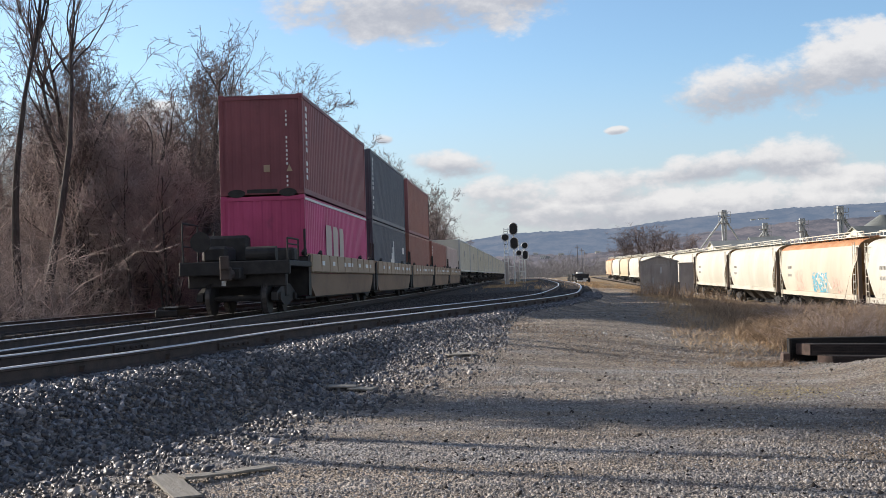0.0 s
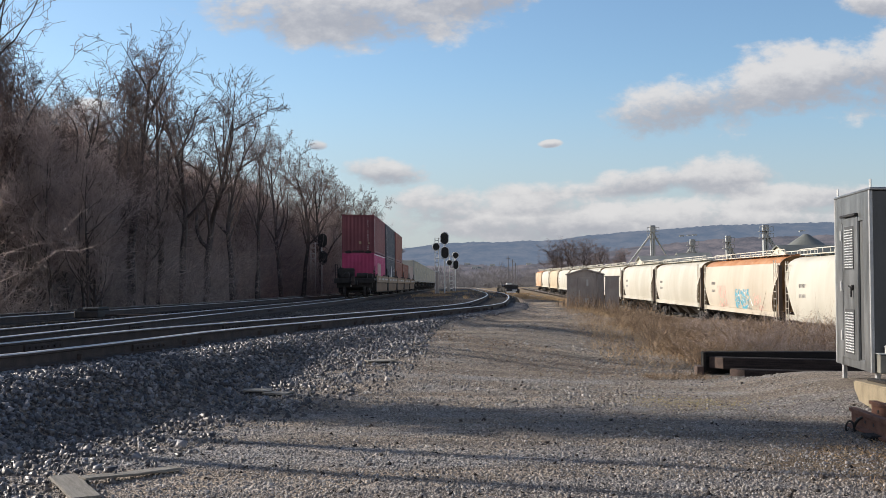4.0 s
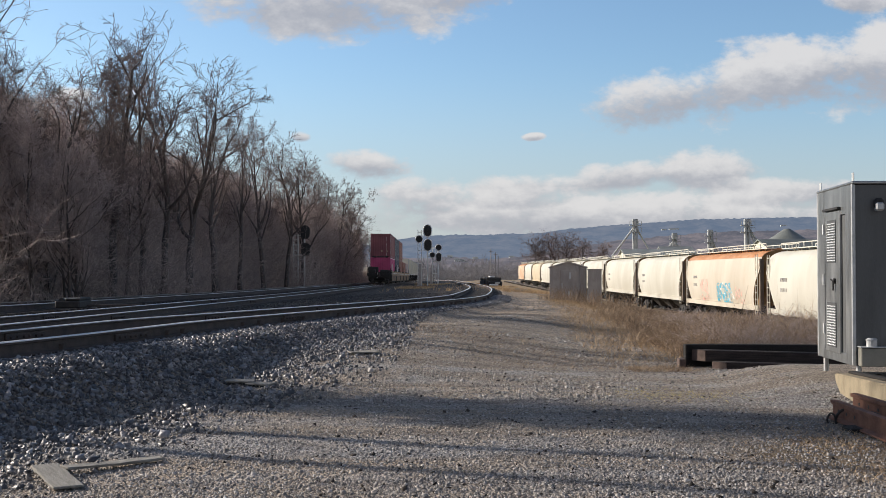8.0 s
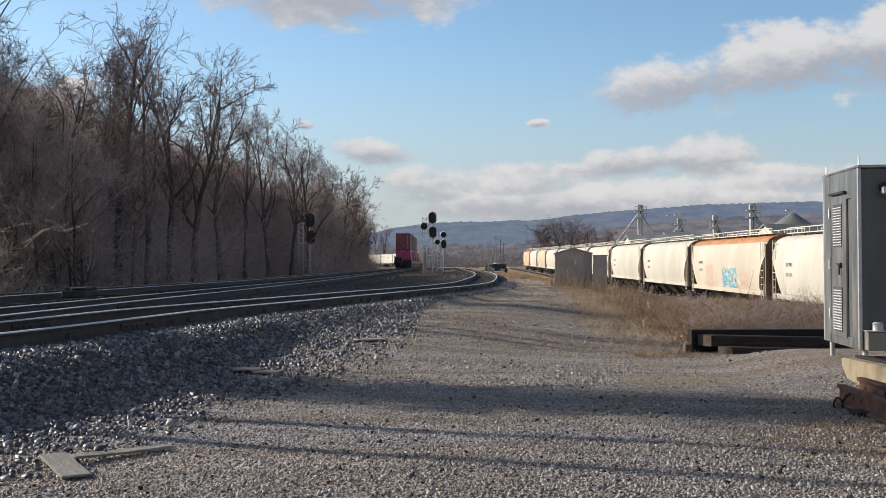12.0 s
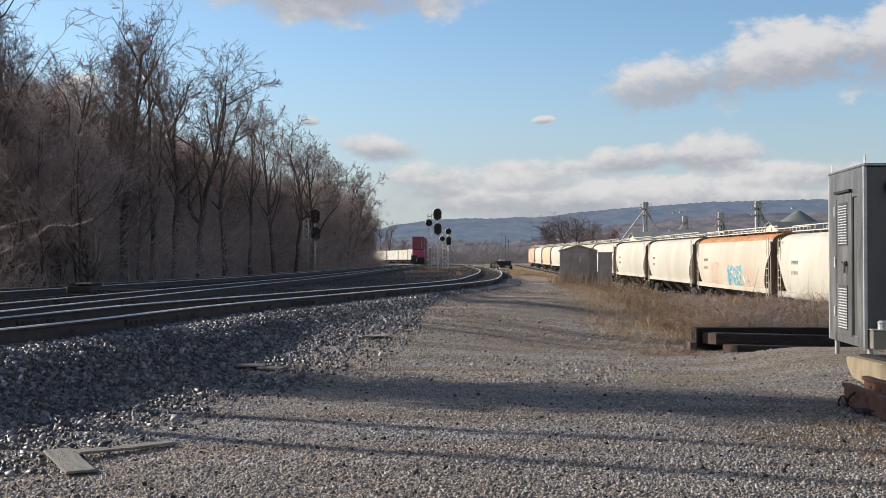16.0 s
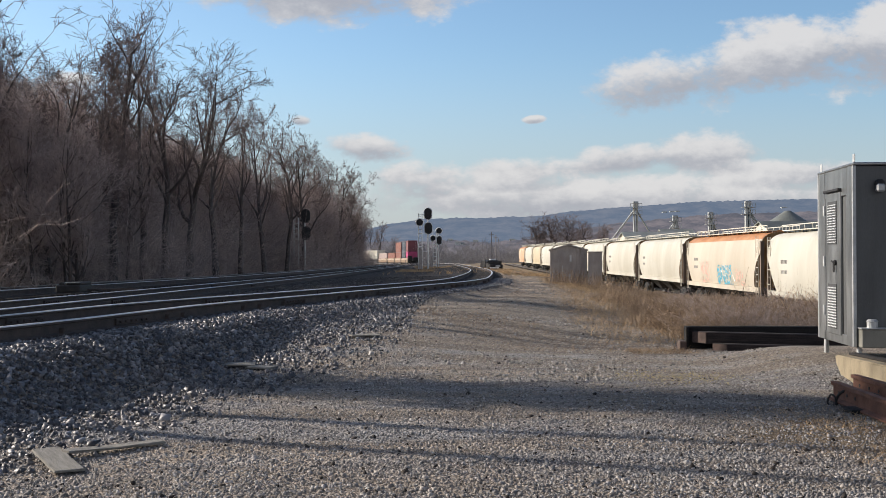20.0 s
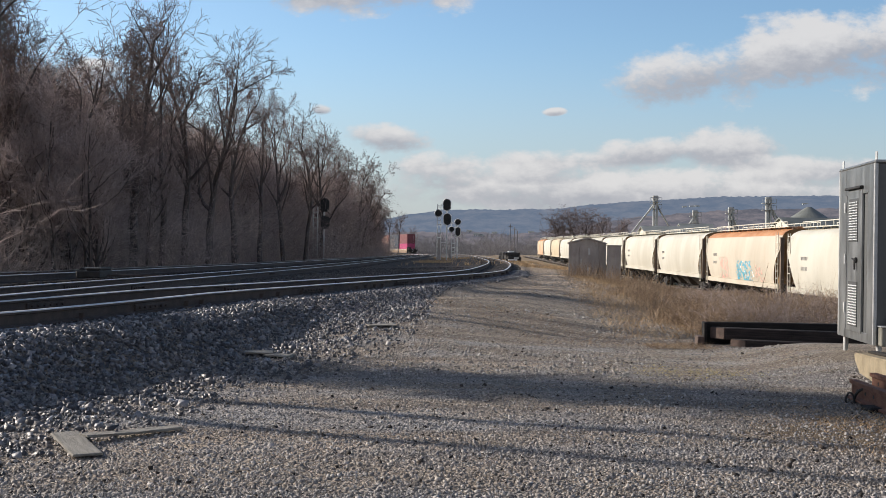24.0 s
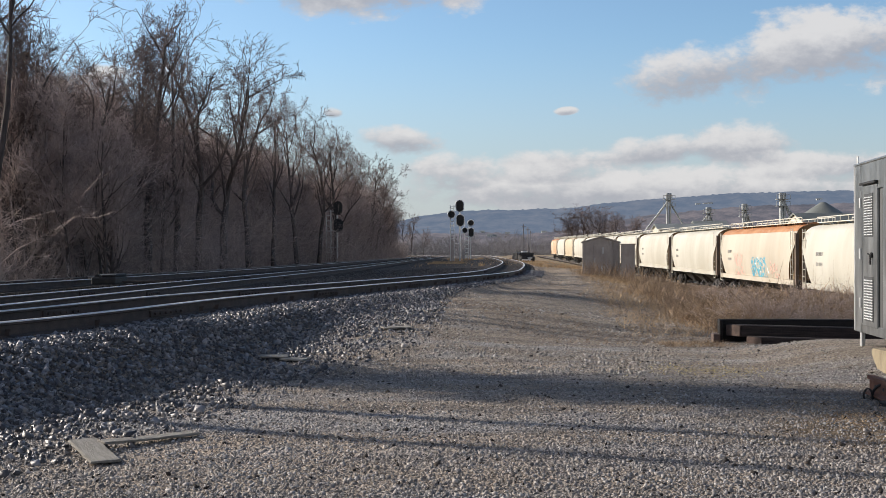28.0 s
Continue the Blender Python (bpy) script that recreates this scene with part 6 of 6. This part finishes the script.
blades("dry_weeds", "tall dry weed stalks beyond the equipment case", scatter(33, 120, 5.4, 8.5, 19, 25, lambda x, y: smooth01(5.5, 7.5, x)), M["weed"], 0.5, 1.3, 0.005, 3, 0.15)
blades("dry_weeds", "yellow dry grass between the tracks and the signals", scatter(34, 12000, -5, 12, 75, 190, lambda x, y: 0.9 if abs(x - siding_x(y)) > 2.0 and x > -4.5 and noise.noise((x * 0.25, y * 0.06, 4)) > 0.12 else 0.02), M["straw"], 0.06, 0.28, 0.02, 4, 0.6)
blades("dry_weeds", "tuft of pale dry grass by the timber crib", scatter(35, 1100, 2.85, 3.85, 16.8, 17.9, lambda x, y: 1.0), M["weed"], 0.02, 0.09, 0.006, 5, 1.0)

blades("moss_patch", "yellow-green mossy patch on the gravel", [(x, y, ground(x, y)) for x, y in ((2.75 + random.gauss(0, 0.42), 13.5 + random.gauss(0, 0.45)) for i in range(900))], M["moss"], 0.005, 0.018, 0.006, 6, 1.6)
blades("straw_litter", "thin dry straw trodden into the gravel", scatter(36, 5200, 2.1, 4.4, 7.2, 10.6, lambda x, y: smooth01(2.2, 3.6, x) * (0.4 + noise.noise((x * 1.2, y * 1.2, 5)))), M["straw"], 0.01, 0.06, 0.003, 7, 1.6)
blades("straw_litter", "scattered dead grass between the stones", scatter(37, 5000, -2.5, 4, 17, 40, lambda x, y: 1.0 if noise.noise((x * 0.4, y * 0.2, 8)) > 0.15 and x > siding_x(y) + 2.4 else 0.0), M["weed"], 0.02, 0.09, 0.005, 8, 1.2)

blades("dry_weeds", "tall brown weeds round the relay shed", scatter(38, 900, 4.6, 9.5, 50.5, 56.2, lambda x, y: smooth01(4.6, 5.6, x) * (0.3 + 0.7 * (y > 53))), M["weed"], 0.25, 0.85, 0.009, 9, 0.35)
# ---- stones ----


def stones(name, label, n, seed, where, size, material):
    """Crushed stones, each a crooked little block."""
    r = np.random.RandomState(seed)
    p = np.array(where(r, n))
    n = len(p)
    form = np.array([(-1, 0, 0), (1, 0, 0), (0, -1, 0), (0, 1, 0), (0, 0, -1), (0, 0, 1)], float) * 0.62
    v = form[None] * (r.uniform(0.35, 1.3, (n, 1, 3)) * (size * np.clip(r.lognormal(-0.1, 0.4, n), 0.35, 2.2))[:, None, None])
    v = v + r.normal(0, 0.17, (n, 6, 3)) * size
    q = r.normal(size=(n, 4))
    q /= np.linalg.norm(q, axis=1)[:, None]
    w, x, y, z = q.T
    R = np.stack([1 - 2 * (y * y + z * z), 2 * (x * y - z * w), 2 * (x * z + y * w), 2 * (x * y + z * w), 1 - 2 * (x * x + z * z), 2 * (y * z - x * w), 2 * (x * z - y * w), 2 * (y * z + x * w), 1 - 2 * (x * x + y * y)], 1).reshape(n, 3, 3)
    v = np.einsum("nij,nkj->nki", R, v) + p[:, None]
    b = np.arange(n)[:, None] * 6
    f = np.concatenate([b + np.array([k]) for k in ((0, 2, 5), (2, 1, 5), (1, 3, 5), (3, 0, 5), (2, 0, 4), (1, 2, 4), (3, 1, 4), (0, 3, 4))])
    return tagged(quads(name, v.reshape(-1, 3), f, material), label, "stones", kind="stuff")


def on_slope(r, n):
    out = []
    ys = 5.8 + 49.0 * r.uniform(0, 1, n) ** 1.5
    ds = r.uniform(0.85, 4.2, n)
    keep = r.uniform(0, 1, n)
    for y, d, k in zip(ys, ds, keep):
        if d > 4.0 - 2.7 * smooth01(13, 30, y) + 0.4 * k:
            continue
        if d > 2.3 and k < ((d - 2.3) / 1.9) ** 0.38:
            continue
        x = siding_x(y) + d / math.cos(SID_A)
        out.append((x, y, ground(x, y) + 0.008))
    return out


def on_yard(r, n):
    out = []
    for y, f, k in zip(5.7 + 25 * r.uniform(0, 1, n) ** 1.7, r.uniform(-0.52, 0.47, n), r.uniform(0, 1, n)):
        x = f * y
        if x > siding_x(y) + 2.3 and not (x > 4.6 and y > 12.5):
            out.append((x, y, ground(x, y) + 0.001))
    return out


def on_road(r, n):
    out = []
    for y, x, k in zip(13 + 50 * r.uniform(0, 1, n) ** 1.4, r.uniform(-4, 6, n), r.uniform(0, 1, n)):
        if x > siding_x(y) + 1.5 and x < min(3.6, 2.0 + (y - 13) * 0.3) + max(0.0, y - 18) * 0.06 and k < 0.35 + noise.noise((x * 0.22, y * 0.5, 2.0)) * 1.6:
            out.append((x, y, ground(x, y)))
    return out


def on_bed(r, n):
    out = []
    for y, x in zip(8 + 60 * r.uniform(0, 1, n) ** 1.3, r.uniform(-9.6, 3, n)):
        if x < siding_x(y) + 1.0:
            out.append((x, y, ground(x, y) + 0.0))
    return out


stones("ballast", "coarse dark crushed ballast on the track shoulder", 100000, 41, on_slope, 0.043, M["stone"])
stones("yard_stones", "loose small grey and brown yard gravel", 140000, 42, on_yard, 0.0175, M["gravel"])
stones("dark_clods", "scattered dark clods and cinders on the yard", 3000, 45, on_yard, 0.025, M["clod"])
stones("bed_stones", "dark crushed stone between the tracks", 24000, 43, on_bed, 0.05, M["bedstone"])
stones("road_stones", "loose brown and grey stones along the yard road", 36000, 44, on_road, 0.034, M["gravel"])

# ---- grain elevator and houses beyond the hopper cars ----


def elevator_leg(px, top, y, width, spouts, label):
    x, z = line_x(px, y), 1.5 + (483 - top) * y / 1985.0
    t = thing("elevator_leg", label, "grain elevator", "grain elevator legs", at=pose(x, y, -2.0))
    h = z + 2.0
    w = width / 2
    bm = B()
    box(bm, -w, -w * 0.25, -w, w, 0, h - 1.2)
    box(bm, w * 0.25, w, -w, w, 0, h - 1.2)
    part("shaft", bm, M["grey_steel"], t)
    part("head_house", box(B(), -w * 1.2, w * 1.2, -w, w, h - 1.3, h, 0.1), M["grey_steel"], t)
    bm = B()
    for q in (h - 1.5, h - 3.0):
        box(bm, -w * 2.4, w * 2.4, -w * 1.6, w * 1.6, q, q + 0.1)
        for sx in (-2.6, -1.3, 0, 1.3, 2.6):
            rod(bm, (sx * w, -w * 1.6, q), (sx * w, -w * 1.6, q + 1.0), 0.06, seg=5)
        rod(bm, (-w * 2.6, -w * 1.6, q + 1.0), (w * 2.6, -w * 1.6, q + 1.0), 0.06, seg=5)
    part("platform", bm, M["grey_steel"], t)
    for dx, dz in spouts:
        part("spout", rod(B(), (0, 0, h - 1.6), (dx, 0.4, h - 1.6 - dz), 0.22, seg=8), M["grey_steel"], t)


elevator_leg(1124, 387, 250, 1.0, [(-5.2, 6.9), (3.4, 5.6)], "tall grain elevator leg with slanting spouts")
elevator_leg(1194, 412, 262, 1.0, [(-3.2, 4.2), (2.2, 4.0)], "short grain elevator leg with spouts")
elevator_leg(1257, 406, 258, 1.0, [(2.6, 4.6), (1.6, 4.4)], "grain elevator leg with cluster of spouts")
elevator_leg(1323, 387, 250, 1.15, [(3.6, 5.2), (2.4, 5.0)], "tall grain elevator leg with top platforms")


def gabled(name, label, category, x, y, z, w, d, h, rise, wall, roof, windows=0, group="", rz=0):
    t = thing(name, label, category, group, at=pose(x, y, z, 0, 0, rz))
    part("wall", box(B(), 0, w, 0, d, 0, h), M[wall], t)
    part("gable", prism(B(), [(0, h), (d, h), (d / 2, h + rise)], 0.02, w - 0.02, "x"), M[wall], t)
    bm = prism(B(), [(-0.4, h - 0.15), (d / 2, h + rise + 0.05), (d + 0.4, h - 0.15), (d + 0.4, h + 0.05), (d / 2, h + rise + 0.3), (-0.4, h + 0.05)], -0.4, w + 0.4, "x")
    part("roof", bm, M[roof], t)
    for i in range(windows):
        q = w * (i + 0.5) / windows
        part("window", box(B(), q - 0.5, q + 0.5, -0.06, 0.0, h * 0.35, h * 0.75), M["glassy"], t)
    return t


gabled("grain_building", "long low pale metal grain building", "building", line_x(1108, 225), 225, -1.5, 14.0, 9, 6.6, 1.0, "wall", "roof")
gabled("grain_building", "pale metal grain building with ridge roof", "building", line_x(1180, 232), 235, -1.5, 6.4, 8, 7.0, 1.4, "wall", "roof")
gabled("grain_shed", "grey-green metal roofed grain shed", "building", line_x(1368, 215), 215, -1.5, 22, 12, 7.2, 2.2, "wall", "silo", rz=8)
gabled("grain_shed", "low grey-green metal roofed shed", "building", line_x(1350, 205), 200, -1.5, 24, 9, 6.0, 1.2, "wall", "silo", rz=10)
o = thing("grain_bin", "round grain bin with a grey conical roof", "grain bin", at=pose(line_x(1394, 240), 240, -2))
part("bin_wall", rod(B(), (0, 0, 0), (0, 0, 8.2), 7.4, seg=32), M["galv"], o)
part("bin_roof", rod(B(), (0, 0, 8.2), (0, 0, 13.0), 7.7, 0.6, 32), M["silo"], o)



def on_hill(hill, px, py):
    """The point of a hill that shows in that direction."""
    return min((v.co for v in hill.data.vertices), key=lambda c: abs(c.x / c.y * 1985 + 784 - px) + abs(483 - (c.z - 1.5) / c.y * 1985 - py)).copy()


for hill, px, py, w, h in ((LOW_HILL, 802, 460, 9, 5), (LOW_HILL, 791, 454, 7, 4), (LOW_HILL, 812, 462, 6, 4), (LOW_HILL, 838, 452, 8, 4), (LOW_HILL, 898, 450, 8, 4), (HIGH_HILL, 1170, 404, 13, 4), (HIGH_HILL, 1183, 403, 14, 4), (HIGH_HILL, 1193, 404, 12, 4), (HIGH_HILL, 1384, 396, 16, 4)):
    p = on_hill(hill, px, py)
    gabled("house", "small pale house on the far wooded hillside", "house", p.x, p.y - 6, p.z - 3, w, 10, h, 2.0, "house", "roof", 3, "far houses")


def woods(name, label, y0, y1, x0, x1, n, base, h, seed):
    """A far winter wood: many ragged twig clumps as one mesh."""
    r = random.Random(seed)
    segs = []
    for i in range(n):
        x, y = r.uniform(x0, x1), r.uniform(y0, y1)
        hh = h * r.uniform(0.6, 1.2)
        segs.append(((x, y, base), (x, y, base + hh * 0.6), 0.14, 0.08))
        for k in range(30):
            a, b = r.gauss(0, hh * 0.20), r.gauss(0, hh * 0.20)
            z = base + hh * r.uniform(0.08, 0.8)
            segs.append(((x + a * 0.5, y + b * 0.5, z), (x + a, y + b, z + hh * r.uniform(0.04, 0.22)), 0.13, 0.05))
    v, f = tubes(segs, 3)
    return tagged(quads(name, v, f, M["woods"]), label, "woods", kind="stuff")


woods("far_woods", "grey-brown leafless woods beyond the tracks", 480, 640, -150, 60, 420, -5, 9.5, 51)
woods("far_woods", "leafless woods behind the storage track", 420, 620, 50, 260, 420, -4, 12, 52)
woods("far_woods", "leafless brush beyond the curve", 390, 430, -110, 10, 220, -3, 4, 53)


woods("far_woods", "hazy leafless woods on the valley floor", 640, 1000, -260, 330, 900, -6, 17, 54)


def work_truck():
    t = thing("work_truck", "small dark work truck with white toolbox and bumper", "truck", at=pose(6.0, 143, -0.5, 0, 0, 192))
    part("body", box(B(), -0.95, 0.95, -1.9, 0.6, 0.55, 1.05, 0.06), M["black"], t)
    part("cab", box(B(), -0.9, 0.9, 0.6, 2.0, 0.5, 1.4, 0.15), M["black"], t)
    part("hood", box(B(), -0.88, 0.88, 1.9, 2.7, 0.5, 0.95, 0.1), M["black"], t)
    part("toolbox", box(B(), -0.85, -0.15, -1.7, -0.9, 1.45, 1.62, 0.04), M["mark"], t, "white toolbox")
    part("bumper", box(B(), -0.3, 0.85, 2.7, 2.85, 0.42, 0.62, 0.03), M["mark"], t, "white bumper")
    part("grille", box(B(), -0.5, 0.1, 2.68, 2.74, 0.66, 0.86, 0.02), M["galv"], t)
    part("window", box(B(), -0.92, 0.92, 0.8, 1.9, 1.1, 1.42, 0.04), M["glassy"], t)
    part("rack", box(B(), -0.9, 0.9, -1.8, 0.4, 1.05, 1.45, 0.05), M["black"], t)
    for s in (-1, 1):
        for y in (-1.3, 1.8):
            w = part("wheel", rod(B(), (s * 0.72, y, 0.36), (s * 0.96, y, 0.36), 0.36, seg=16), M["black"], t)
            part("rim", rod(B(), (s * 0.95, y, 0.36), (s * 0.975, y, 0.36), 0.2, seg=12), M["galv"], w)


work_truck()
o = thing("white_barrier", "low white barrier lying by the far track", "barrier", at=pose(4.3, 138, -0.55))
part("rail", box(B(), 0, 1.9, 0, 0.3, 0.05, 0.28, 0.02), M["mark"], o)
# poles share the woods' colour, paled for distance haze
for px, y, top in ((868, 330, 440), (876, 345, 446), (881, 360, 452)):
    o = thing("utility_pole", "distant haze-grey utility pole with crossarm", "utility pole", "utility poles", at=pose(line_x(px, y), y, -2))
    h = 3.5 + (483 - top) * y / 1985.0
    part("pole", rod(B(), (0, 0, 0), (0, 0, h), 0.17, 0.12, 8), M["woods"], o)
    part("crossarm", box(B(), -0.7, 0.7, -0.08, 0.08, h - 0.8, h - 0.66), M["woods"], o)



def motions():
    """Keys the train along the main line."""
    for car, back, front in TRAIN:
        rows = []
        for i in range(0, 57):
            t = i * 0.5
            s = rear_s(t)
            a, b = main_at(s + back), main_at(s + front)
            pa, pb = Vector((a[0], a[1], main_z(a[1]))), Vector((b[0], b[1], main_z(b[1])))
            d = (pb - pa).normalized()
            side = d.cross(Vector((0, 0, 1))).normalized()
            up = side.cross(d)
            rot = Matrix((side, d, up)).transposed().to_4x4()
            rows.append((t, Matrix.Translation((pa + pb) / 2 + up * RIDE) @ rot))
        walk(car, rows)


motions()
